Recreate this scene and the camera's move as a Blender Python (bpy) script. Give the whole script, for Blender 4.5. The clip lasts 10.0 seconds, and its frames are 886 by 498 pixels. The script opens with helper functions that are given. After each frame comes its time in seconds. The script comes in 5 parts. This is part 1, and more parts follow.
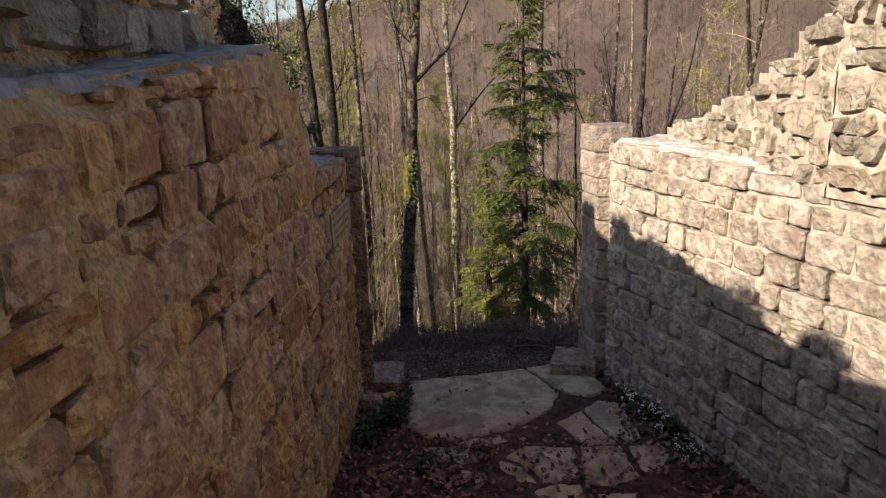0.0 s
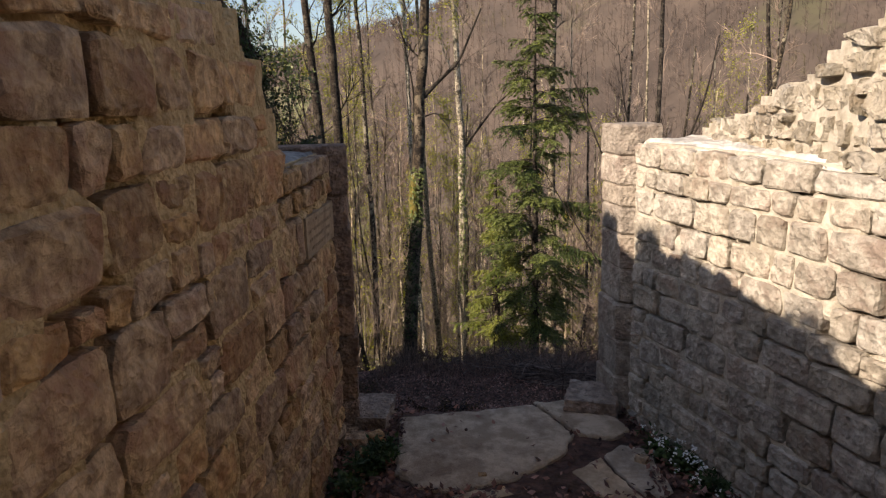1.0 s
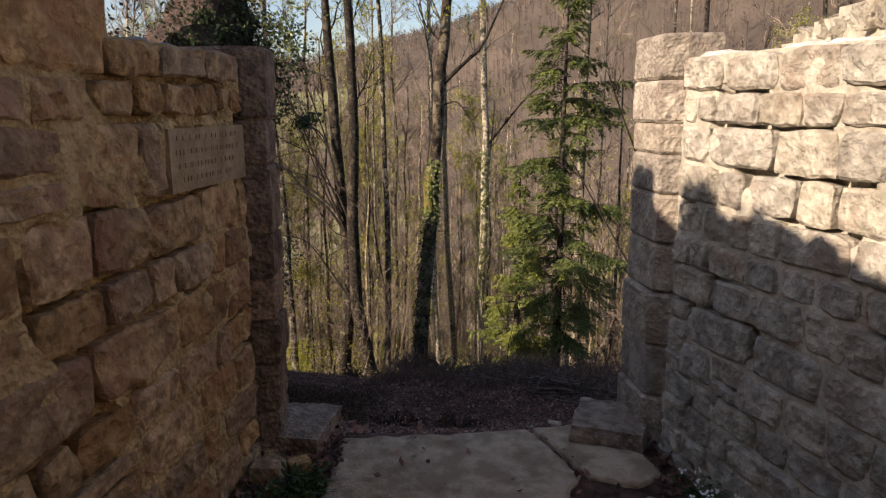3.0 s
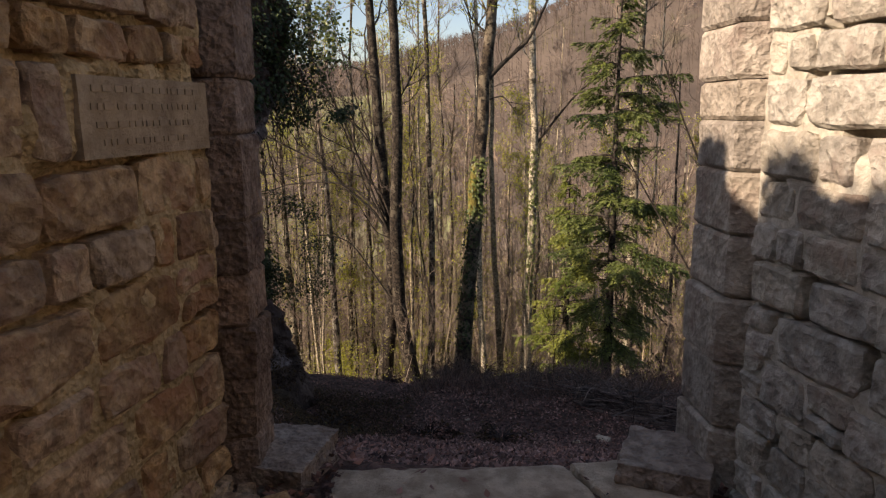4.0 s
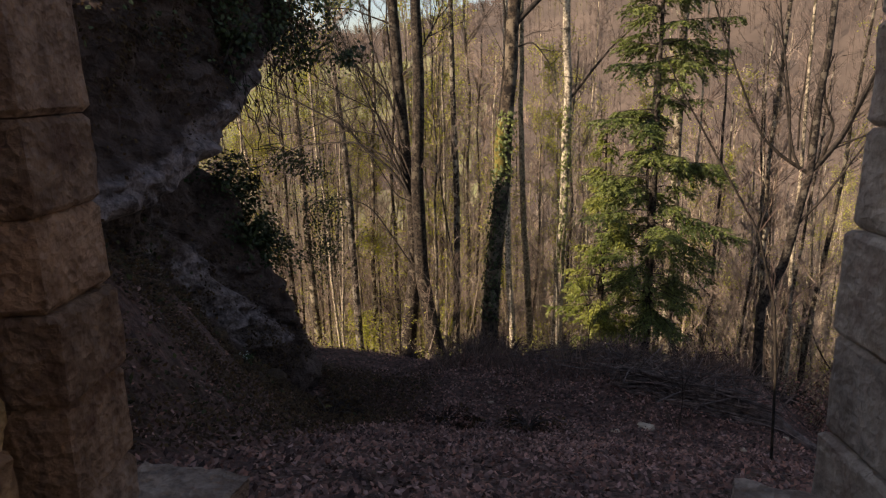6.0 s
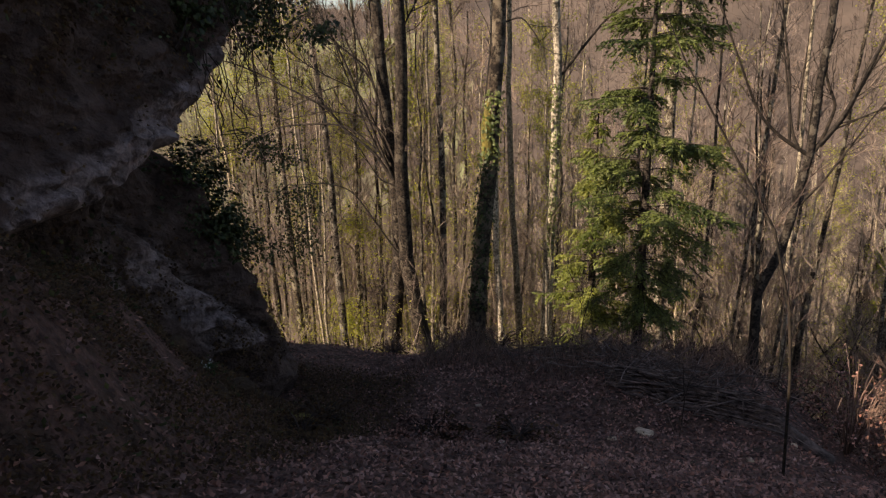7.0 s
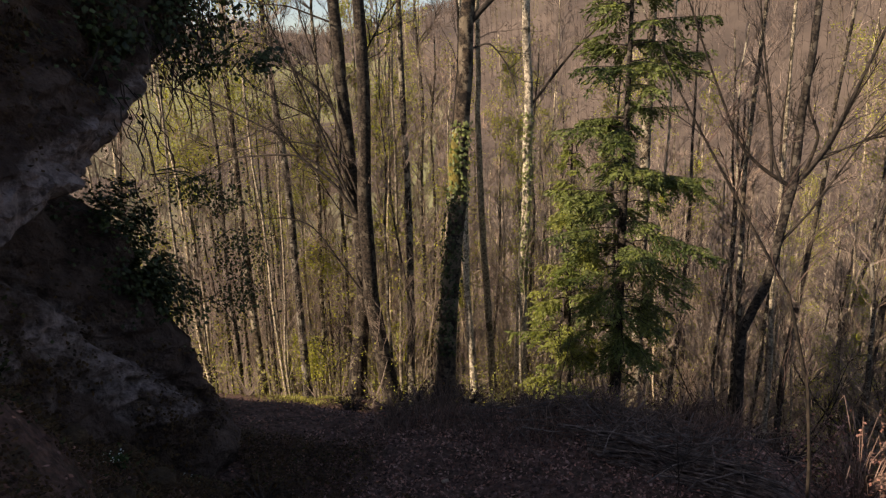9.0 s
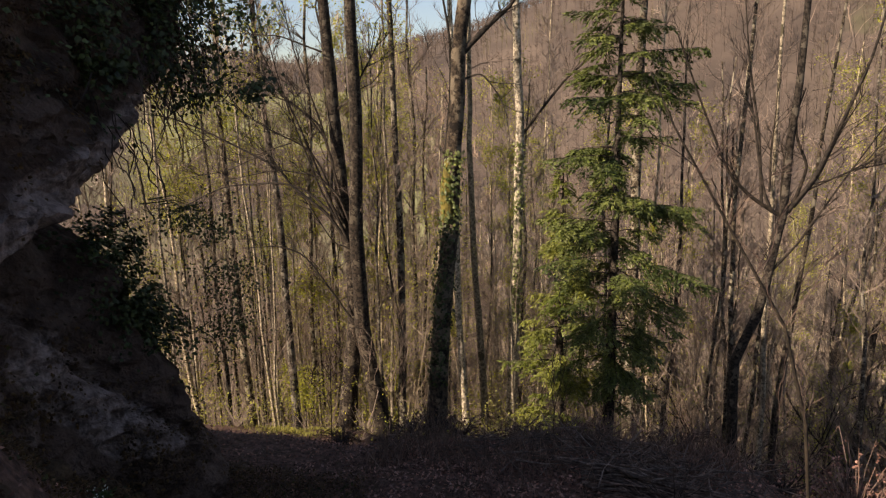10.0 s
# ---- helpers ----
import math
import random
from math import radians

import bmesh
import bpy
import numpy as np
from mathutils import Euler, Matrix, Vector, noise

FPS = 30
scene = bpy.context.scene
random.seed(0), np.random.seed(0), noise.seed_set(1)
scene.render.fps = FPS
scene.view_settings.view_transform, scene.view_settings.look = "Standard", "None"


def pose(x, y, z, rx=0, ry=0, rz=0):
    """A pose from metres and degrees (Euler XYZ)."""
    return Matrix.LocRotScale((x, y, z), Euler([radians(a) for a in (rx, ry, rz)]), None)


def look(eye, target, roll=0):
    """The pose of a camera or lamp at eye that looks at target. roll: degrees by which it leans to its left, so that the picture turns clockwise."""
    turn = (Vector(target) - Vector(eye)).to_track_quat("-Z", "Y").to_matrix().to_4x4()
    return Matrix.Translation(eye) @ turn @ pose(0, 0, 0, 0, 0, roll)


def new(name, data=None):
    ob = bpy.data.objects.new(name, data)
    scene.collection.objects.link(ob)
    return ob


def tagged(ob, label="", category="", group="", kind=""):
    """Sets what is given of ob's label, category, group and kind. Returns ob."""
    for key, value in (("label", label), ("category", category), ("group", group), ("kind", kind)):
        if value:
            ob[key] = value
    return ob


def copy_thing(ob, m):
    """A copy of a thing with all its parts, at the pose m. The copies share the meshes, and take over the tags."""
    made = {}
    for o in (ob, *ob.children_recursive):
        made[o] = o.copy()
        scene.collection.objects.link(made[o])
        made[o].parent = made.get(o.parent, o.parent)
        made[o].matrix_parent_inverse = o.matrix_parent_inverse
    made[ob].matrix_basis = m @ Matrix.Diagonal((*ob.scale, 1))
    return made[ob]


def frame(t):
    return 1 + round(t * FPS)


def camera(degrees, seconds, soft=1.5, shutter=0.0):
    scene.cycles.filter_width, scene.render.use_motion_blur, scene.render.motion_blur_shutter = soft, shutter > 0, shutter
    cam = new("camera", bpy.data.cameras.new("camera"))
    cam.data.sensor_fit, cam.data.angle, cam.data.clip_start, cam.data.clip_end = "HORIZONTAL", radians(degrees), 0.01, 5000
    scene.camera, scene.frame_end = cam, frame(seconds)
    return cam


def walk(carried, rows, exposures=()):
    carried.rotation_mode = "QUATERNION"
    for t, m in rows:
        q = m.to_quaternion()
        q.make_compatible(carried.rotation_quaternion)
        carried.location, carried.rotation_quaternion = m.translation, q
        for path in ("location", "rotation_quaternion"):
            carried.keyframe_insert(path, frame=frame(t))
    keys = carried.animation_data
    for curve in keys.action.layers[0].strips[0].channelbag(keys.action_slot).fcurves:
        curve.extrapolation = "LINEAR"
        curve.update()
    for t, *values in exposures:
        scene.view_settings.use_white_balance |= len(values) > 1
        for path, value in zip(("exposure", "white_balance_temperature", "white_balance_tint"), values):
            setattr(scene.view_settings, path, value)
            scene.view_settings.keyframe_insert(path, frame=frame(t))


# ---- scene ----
cam = camera(66.0, 10.0, soft=1.2)
PATH = [
    (0, (0.118, -0.219, 3.082), (0.052, 1.715, 2.576), -2.4),
    (0.5, (0.112, 0.179, 2.953), (0.03, 2.124, 2.493), -2.2),
    (1, (0.173, 0.584, 2.799), (0.082, 2.534, 2.362), -1.7),
    (1.5, (0.198, 0.905, 2.689), (0.095, 2.854, 2.251), -1.0),
    (2, (0.177, 1.339, 2.535), (0.081, 3.288, 2.096), -0.7),
    (2.2, (0.221, 1.483, 2.469), (0.103, 3.435, 2.049), -0.3),
    (3.3, (0.56, 2.268, 2.076), (0.336, 4.214, 1.67), -0.3),
    (3.5, (0.588, 2.4, 2.042), (0.315, 4.339, 1.634), -0.4),
    (4, (0.585, 2.811, 1.954), (0.261, 4.744, 1.557), -0.5),
    (4.5, (0.634, 3.175, 1.775), (0.263, 5.095, 1.355), -1.4),
    (5, (0.654, 3.523, 1.709), (0.223, 5.412, 1.213), -1.8),
    (5.2, (0.626, 3.667, 1.706), (0.196, 5.56, 1.224), -1.7),
    (6.3, (0.475, 4.468, 1.52), (0.07, 6.364, 1.029), -1.0),
    (6.5, (0.441, 4.64, 1.559), (0.039, 6.531, 1.044), -1.0),
    (7, (0.428, 5.056, 1.564), (0.053, 6.942, 1.016), -1.3),
    (7.5, (0.41, 5.416, 1.553), (0.033, 7.299, 0.993), -1.4),
    (8, (0.366, 5.824, 1.579), (0.006, 7.713, 1.027), -1.5),
    (8.5, (0.395, 6.144, 1.612), (0.072, 8.046, 1.088), -1.6),
    (9, (0.369, 6.299, 1.64), (0.07, 8.216, 1.154), -1.2),
    (9.5, (0.355, 6.336, 1.653), (0.07, 8.265, 1.207), -1.0),
    (10, (0.341, 6.349, 1.655), (0.067, 8.287, 1.248), -1.0),
]
walk(cam, [(t, look(eye, target, roll)) for t, eye, target, roll in PATH], [(0, 0.78, 7250, 18), (3, 0.80, 7400, 18), (5, 0.83, 7800, 21), (7, 0.77, 7700, 20), (10, 0.73, 7750, 20)])

# ---------------------------------------------------------------- world and light
SUN_ELEV, SUN_AZ = 28.2, 237.0      # the sun's height and its bearing, clockwise from +y
world = bpy.data.worlds.new("world")
scene.world = world
world.use_nodes = True
sky = world.node_tree.nodes.new("ShaderNodeTexSky")
sky.sky_type, sky.sun_disc = "NISHITA", False
sky.ozone_density = 2.5
sky.sun_elevation, sky.sun_rotation = radians(SUN_ELEV), radians(SUN_AZ)
world.node_tree.links.new(sky.outputs[0], world.node_tree.nodes["Background"].inputs[0])
world.node_tree.nodes["Background"].inputs[1].default_value = 0.105
ca = math.cos(radians(SUN_ELEV))
to_sun = Vector((math.sin(radians(SUN_AZ)) * ca, math.cos(radians(SUN_AZ)) * ca, math.sin(radians(SUN_ELEV))))
sun = new("sun", bpy.data.lights.new("sun", "SUN"))
sun.data.energy, sun.data.angle, sun.data.color = 5.0, radians(0.5), (1.0, 0.92, 0.8)
sun.matrix_world = look(to_sun * 60, (0, 0, 0))


# ---------------------------------------------------------------- materials
def surface(name, dark, light, stain=None, scale=6.0, bump=0.4, fine=60.0, rough=0.9, vary=0.0, island=0.0, cells=0.0, spec=0.3, through_light=0.0, cover=(0.52, 0.68), deep=0.03, crisp=(0.37, 0.63)):
    """A rough natural surface: two tones in grain, a third in patches, relief, and a tone that varies from piece to piece."""
    m = bpy.data.materials.new(name)
    m.use_nodes = True
    nt = m.node_tree
    nodes, link = nt.nodes, nt.links.new
    bsdf = nodes["Principled BSDF"]
    bsdf.inputs["Roughness"].default_value = rough
    bsdf.inputs["Specular IOR Level"].default_value = spec
    co = nodes.new("ShaderNodeTexCoord")

    def noise_at(sc, detail, rough_=0.6):
        n = nodes.new("ShaderNodeTexNoise")
        n.inputs["Scale"].default_value, n.inputs["Detail"].default_value, n.inputs["Roughness"].default_value = sc, detail, rough_
        link(co.outputs["Object"], n.inputs["Vector"])
        return n

    def ramp(src, a, b, lo, hi):
        r = nodes.new("ShaderNodeValToRGB")
        r.color_ramp.elements[0].position, r.color_ramp.elements[1].position = lo, hi
        r.color_ramp.elements[0].color, r.color_ramp.elements[1].color = (*a, 1), (*b, 1)
        link(src, r.inputs[0])
        return r

    grain = noise_at(scale, 8)
    col = ramp(grain.outputs["Fac"], dark, light, *crisp).outputs[0]
    if stain:
        patch = noise_at(scale * 0.28, 5, 0.7)
        mask = ramp(patch.outputs["Fac"], (0, 0, 0), (1, 1, 1), *cover)
        mx = nodes.new("ShaderNodeMix")
        mx.data_type = "RGBA"
        link(mask.outputs[0], mx.inputs["Factor"])
        link(col, mx.inputs["A"])
        mx.inputs["B"].default_value = (*stain, 1)
        col = mx.outputs["Result"]
    for amount, kind in ((vary, "ShaderNodeObjectInfo"), (island, "ShaderNodeNewGeometry")):
        if amount:
            src = nodes.new(kind)
            rnd = src.outputs["Random"] if kind == "ShaderNodeObjectInfo" else src.outputs["Random Per Island"]
            rg = nodes.new("ShaderNodeMapRange")
            rg.inputs["To Min"].default_value, rg.inputs["To Max"].default_value = 1 - amount, 1 + amount
            link(rnd, rg.inputs["Value"])
            sat = nodes.new("ShaderNodeMapRange")
            sat.inputs["To Min"].default_value, sat.inputs["To Max"].default_value = 1.14, 0.86
            wob = nodes.new("ShaderNodeMath")
            wob.operation = "FRACT"
            mul = nodes.new("ShaderNodeMath")
            mul.operation = "MULTIPLY"
            mul.inputs[1].default_value = 7.31
            link(rnd, mul.inputs[0])
            link(mul.outputs[0], wob.inputs[0])
            link(wob.outputs[0], sat.inputs["Value"])
            hsv = nodes.new("ShaderNodeHueSaturation")
            link(rg.outputs[0], hsv.inputs["Value"])
            link(sat.outputs[0], hsv.inputs["Saturation"])
            link(col, hsv.inputs["Color"])
            col = hsv.outputs["Color"]
    link(col, bsdf.inputs["Base Color"])
    if bump:
        fn = noise_at(fine, 6, 0.65)
        add = nodes.new("ShaderNodeMath")
        add.operation = "MULTIPLY_ADD"
        add.inputs[1].default_value = 0.8
        link(grain.outputs["Fac"], add.inputs[0])
        link(fn.outputs["Fac"], add.inputs[2])
        height = add.outputs[0]
        if cells:
            v = nodes.new("ShaderNodeTexVoronoi")
            v.inputs["Scale"].default_value = cells
            link(co.outputs["Object"], v.inputs["Vector"])
            ad2 = nodes.new("ShaderNodeMath")
            link(v.outputs["Distance"], ad2.inputs[0])
            link(height, ad2.inputs[1])
            height = ad2.outputs[0]
        bp = nodes.new("ShaderNodeBump")
        bp.inputs["Strength"].default_value, bp.inputs["Distance"].default_value = min(1.0, bump), deep
        link(height, bp.inputs["Height"])
        link(bp.outputs[0], bsdf.inputs["Normal"])
    if through_light:
        tr = nodes.new("ShaderNodeBsdfTranslucent")
        link(col, tr.inputs["Color"])
        mixs = nodes.new("ShaderNodeMixShader")
        mixs.inputs[0].default_value = through_light
        link(bsdf.outputs[0], mixs.inputs[1])
        link(tr.outputs[0], mixs.inputs[2])
        link(mixs.outputs[0], nodes["Material Output"].inputs["Surface"])
    return m


STONE = surface("ochre_limestone", (.31, .19, .105), (.66, .445, .25), (.40, .215, .125), 11, 1.0, 50, vary=0.22, cells=24, deep=.026, crisp=(.39, .61), cover=(.47, .64))
PALE = surface("pale_limestone", (.29, .253, .2), (.51, .455, .37), (.30, .228, .176), 11, 1.0, 60, vary=0.17, cells=26, deep=.018, crisp=(.41, .6))
RUBBLE = surface("rubble_stone", (.40, .345, .26), (.62, .55, .44), (.38, .30, .21), 11, 1.0, 60, vary=0.22, cells=22, deep=.045)
MORTAR_PALE = surface("pale_lime_mortar", (.38, .335, .265), (.56, .505, .41), (.32, .275, .205), 14, 0.9, 60, deep=.014)
MORTAR = surface("lime_mortar", (.44, .30, .145), (.67, .475, .255), (.33, .205, .095), 12, 1.0, 60, cells=40, deep=.022)
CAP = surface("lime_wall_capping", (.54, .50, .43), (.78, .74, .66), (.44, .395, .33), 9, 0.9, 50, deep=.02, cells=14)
CAP_GREY = surface("grey_wall_capping", (.25, .23, .205), (.47, .435, .385), (.19, .17, .15), 7, 0.9, 40, deep=.04, cells=14)
GUARD = surface("worn_brown_stone", (.26, .19, .145), (.49, .375, .29), (.17, .115, .085), 9, 1.0, 60, cells=30, deep=.03, crisp=(.4, .6))
DRESSED = surface("red_sandstone", (.26, .165, .112), (.48, .325, .23), (.19, .108, .075), 12, 1.0, 60, vary=0.25, cells=35, deep=.04, crisp=(.41, .6))
DRESSED_PALE = surface("buff_sandstone", (.27, .228, .182), (.47, .405, .33), (.24, .185, .148), 12, 0.9, 80, vary=0.2, cells=35, deep=.016, crisp=(.38, .62))
FLAG = surface("paving_stone", (.40, .30, .205), (.64, .50, .36), (.29, .20, .135), 7, 0.8, 50, vary=0.12, deep=.03, crisp=(.41, .6))
PLAQUE = surface("plaque_stone", (.31, .22, .135), (.44, .325, .21), (.25, .17, .105), 12, 0.6, 60)
CARVED = surface("carved_letters", (.26, .185, .115), (.37, .27, .175), None, 20, 0)
LITTER = surface("leaf_soil", (.06, .032, .025), (.20, .108, .08), (.065, .042, .025), 9, 1.0, 30, cells=14, deep=.05)
LEAVES = surface("dead_leaves", (.095, .045, .034), (.30, .155, .115), None, 3, 0.2, 60, island=0.8, rough=0.75)
ROCK = surface("cliff_rock", (.066, .038, .029), (.168, .11, .087), (.043, .025, .018), 2.6, 1.0, 16, cells=6, cover=(0.52, 0.66), deep=.14, crisp=(.36, .66))


def bare_patches(m, dark, light):
    """Lets pale bare rock show through where the mesh carries "bare", with ragged edges."""
    nodes, link = m.node_tree.nodes, m.node_tree.links.new
    bsdf = nodes["Principled BSDF"]
    below = bsdf.inputs["Base Color"].links[0].from_socket
    co = nodes.new("ShaderNodeTexCoord")
    at = nodes.new("ShaderNodeAttribute")
    at.attribute_name = "bare"
    edge, tone = nodes.new("ShaderNodeTexNoise"), nodes.new("ShaderNodeTexNoise")
    edge.inputs["Scale"].default_value, edge.inputs["Detail"].default_value, edge.inputs["Roughness"].default_value = 3.4, 9, .7
    tone.inputs["Scale"].default_value, tone.inputs["Detail"].default_value, tone.inputs["Roughness"].default_value = 6.5, 9, .68
    for n in (edge, tone):
        link(co.outputs["Object"], n.inputs["Vector"])
    add = nodes.new("ShaderNodeMath")
    link(at.outputs["Fac"], add.inputs[0])
    link(edge.outputs["Fac"], add.inputs[1])
    rg = nodes.new("ShaderNodeMapRange")
    rg.inputs["From Min"].default_value, rg.inputs["From Max"].default_value = .86, 1.1
    link(add.outputs[0], rg.inputs["Value"])
    rp = nodes.new("ShaderNodeValToRGB")
    rp.color_ramp.elements[0].position, rp.color_ramp.elements[1].position = .36, .62
    rp.color_ramp.elements[0].color, rp.color_ramp.elements[1].color = (*dark, 1), (*light, 1)
    link(tone.outputs["Fac"], rp.inputs[0])
    mx = nodes.new("ShaderNodeMix")
    mx.data_type = "RGBA"
    link(rg.outputs[0], mx.inputs["Factor"])
    link(below, mx.inputs["A"])
    link(rp.outputs[0], mx.inputs["B"])
    link(mx.outputs["Result"], bsdf.inputs["Base Color"])


bare_patches(ROCK, (.105, .072, .062), (.40, .305, .28))
MOSS = surface("moss", (.05, .026, .014), (.12, .072, .03), (.065, .032, .02), 9, 0.9, 60, island=0.5, through_light=0.2)
BARK = surface("grey_bark", (.02, .015, .011), (.13, .103, .07), (.30, .265, .195), 14, 1.0, 40, vary=0.3, cover=(.53, .56), deep=.05, crisp=(.43, .57))
BARK_MID = surface("mottled_maple_bark", (.016, .012, .009), (.095, .072, .05), (.20, .165, .12), 9, 1.0, 40, vary=0.15, cover=(.5, .56), deep=.05, crisp=(.42, .58))
BARK_PALE = surface("pale_beech_bark", (.17, .138, .094), (.52, .435, .305), (.10, .085, .05), 13, 0.8, 40, vary=0.35, cover=(.56, .60), crisp=(.43, .57))
BARK_DARK = surface("dark_rough_bark", (.011, .008, .006), (.055, .042, .03), (.11, .092, .068), 14, 1.0, 40, vary=0.2, cover=(.54, .57), deep=.05, crisp=(.43, .57))
TWIG = surface("bare_twigs", (.145, .106, .083), (.36, .275, .213), None, 1.0, 0, vary=0.4)
NEEDLE_LIGHT = surface("light_green_spruce_needles", (.11, .14, .03), (.28, .29, .075), None, 1.0, 0, island=0.4, rough=0.6, through_light=0.4)
NEEDLE = surface("spruce_needles", (.05, .074, .02), (.16, .185, .052), None, 1.0, 0, island=0.45, rough=0.6, through_light=0.25)
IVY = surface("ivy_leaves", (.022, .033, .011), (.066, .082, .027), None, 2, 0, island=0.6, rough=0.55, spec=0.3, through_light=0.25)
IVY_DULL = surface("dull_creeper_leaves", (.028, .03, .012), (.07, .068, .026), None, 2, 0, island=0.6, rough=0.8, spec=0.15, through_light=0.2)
# the same ivy again, its colour lightened to stand for sunlight
IVY_SUN_TINT = surface("sun_tinted_ivy_leaves", (.10, .13, .035), (.24, .26, .10), None, 2, 0, island=0.4, rough=0.4, through_light=0.3)
SPRING = surface("spring_leaves", (.28, .29, .045), (.48, .47, .085), None, 2, 0, island=0.4, rough=0.6, through_light=0.5)
GRASS = surface("fresh_grass", (.11, .11, .022), (.27, .25, .06), None, 3, 0, island=0.4, rough=0.7, through_light=0.3)
HERB = surface("herb_leaves", (.03, .055, .018), (.075, .11, .035), None, 6, 0, island=0.4, rough=0.55, through_light=0.3)
PETAL = surface("white_petals", (.62, .62, .56), (.78, .78, .72), None, 6, 0)
SCRUB = surface("bramble_stems", (.028, .019, .016), (.08, .053, .042), None, 4, 0, island=0.4)
STALK = surface("dry_stalks", (.09, .056, .043), (.23, .148, .11), None, 4, 0, island=0.5)
DEADWOOD = surface("weathered_deadwood", (.06, .043, .036), (.21, .155, .13), (.045, .031, .026), 9, 0.8, 40, island=0.4)
LIMB = surface("dark_limb_bark", (.010, .008, .006), (.05, .038, .027), None, 9, 0.8, 40, vary=0.25)
POLE = surface("sunlit_thin_bark", (.11, .086, .06), (.40, .325, .23), None, 0.4, 0, island=0.6)
FARWOOD = surface("far_bare_wood", (.07, .052, .042), (.155, .117, .096), (.14, .122, .065), 0.05, 0, island=0.75, cover=(.56, .64))
VALLEY = surface("valley_wood_floor", (.072, .055, .044), (.12, .091, .07), (.095, .085, .05), 0.03, 0, cover=(.56, .64))
# meadow green, lightened in colour to stand in for haze over the valley
MEADOW = surface("hazed_valley_meadow", (.11, .10, .06), (.19, .17, .10), (.23, .235, .11), 0.03, 0, cover=(.46, .6))
MOSSY = surface("mossy_bark", (.075, .06, .016), (.20, .16, .036), None, 12, 0.8, 50)


# ---------------------------------------------------------------- mesh helpers
SMALL = {"branch_work", "needles", "stem_tangle", "leaves", "flowers", "twig_spray", "crown", "foliage", "ivy"}      # parts past counting


class Buf:
    """Gathers vertices and faces of one mesh."""

    def __init__(self):
        self.v, self.f = [], []

    def tube(self, pts, radii, sides=6, close=True):
        pts = [Vector(p) for p in pts]
        base = len(self.v)
        side = None
        for i, p in enumerate(pts):
            d = (pts[min(i + 1, len(pts) - 1)] - pts[max(i - 1, 0)]).normalized()
            if side is None:
                side = d.orthogonal().normalized()
            side = (side - d * side.dot(d)).normalized()
            up = d.cross(side)
            for k in range(sides):
                a = 2 * math.pi * k / sides
                self.v.append(p + (side * math.cos(a) + up * math.sin(a)) * radii[i])
        for i in range(len(pts) - 1):
            for k in range(sides):
                a, b = base + i * sides + k, base + i * sides + (k + 1) % sides
                self.f.append((a, b, b + sides, a + sides))
        if close:
            self.f.append(tuple(base + (len(pts) - 1) * sides + k for k in range(sides)))

    def leaf(self, p, d, n, length, width):
        """A leaf of two folded halves that grows from p along d, with its face to n."""
        side = d.cross(n).normalized() * width * 0.5
        i = len(self.v)
        self.v += [p, p + d * length * 0.5 + side - n * width * 0.1, p + d * length, p + d * length * 0.5 - side - n * width * 0.1]
        self.f += [(i, i + 1, i + 2), (i, i + 2, i + 3)]

    def quad(self, a, b, c, d):
        i = len(self.v)
        self.v += [a, b, c, d]
        self.f.append((i, i + 1, i + 2, i + 3))

    def mesh(self, name, material, smooth=False):
        me = bpy.data.meshes.new(name)
        me.from_pydata([tuple(p) for p in self.v], [], self.f)
        me.materials.append(material)
        if smooth:
            me.polygons.foreach_set("use_smooth", [True] * len(me.polygons))
        me.update()
        return me

    def put(self, name, material, parent=None, label="", smooth=False):
        ob = new(name, self.mesh(name, material, smooth))
        if parent:
            ob.parent = parent
        if name in SMALL:
            tagged(ob, kind="stuff")
        return tagged(ob, label) if label else ob


def empty(name, label, category, group="", kind="", at=(0, 0, 0)):
    ob = tagged(new(name), label, category, group, kind)
    ob.location = at
    return ob


def lerp_table(table, x):
    """Reads a table of (x, value) pairs, straight between them."""
    if x <= table[0][0]:
        return table[0][1]
    for (a, va), (b, vb) in zip(table, table[1:]):
        if x <= b:
            return va + (vb - va) * (x - a) / (b - a)
    return table[-1][1]


def smooth_step(x):
    x = min(1.0, max(0.0, x))
    return x * x * (3 - 2 * x)


def ball(rng):
    while True:
        v = Vector((rng.uniform(-1, 1), rng.uniform(-1, 1), rng.uniform(-1, 1)))
        if 0.05 < v.length < 1:
            return v.normalized()


def n3(x, y, z=0.0):
    return noise.noise(Vector((x, y, z)))


# ---------------------------------------------------------------- ground
LEVEL = [(-6, 2.6), (0, 1.45), (3.3, 0.30), (3.9, 0.185), (5.9, 0.165), (6.12, 0.12), (6.35, -0.1), (9, -1.4), (12.4, -3.06), (13.7, -3.5), (15, -3.5), (16.4, -3.66), (17.2, -4.0), (19, -5.1), (25, -8.9),
         (40, -19), (70, -36), (110, -52), (140, -55)]
BANK = [(6, 1.2), (9, 1.7), (10.6, 1.7), (12, 1.0), (13, .45), (13.8, .12), (15, .1), (18, .1), (20, .1), (23, .7), (25, .7), (31, 0.0)]
BANK_FOOT = [(8, 1.8), (12, 2.5)]      # how far left of the path the bank begins
RIDGE = [(-900, 70), (-240, 40), (-174, 35), (-119, 31), (-90, 36), (-37, 49), (0, 66), (60, 95), (200, 140), (900, 170)]


CREST = [(-9, 5.2), (-.6, 5.1), (.2, 4.75), (.7, 4.48), (2.4, 4.4), (2.9, 4.65), (3.7, 4.7), (4.6, 4.2), (7, 3.6)]      # an unseen mound behind the left wall, shaped to cast the shadow edge


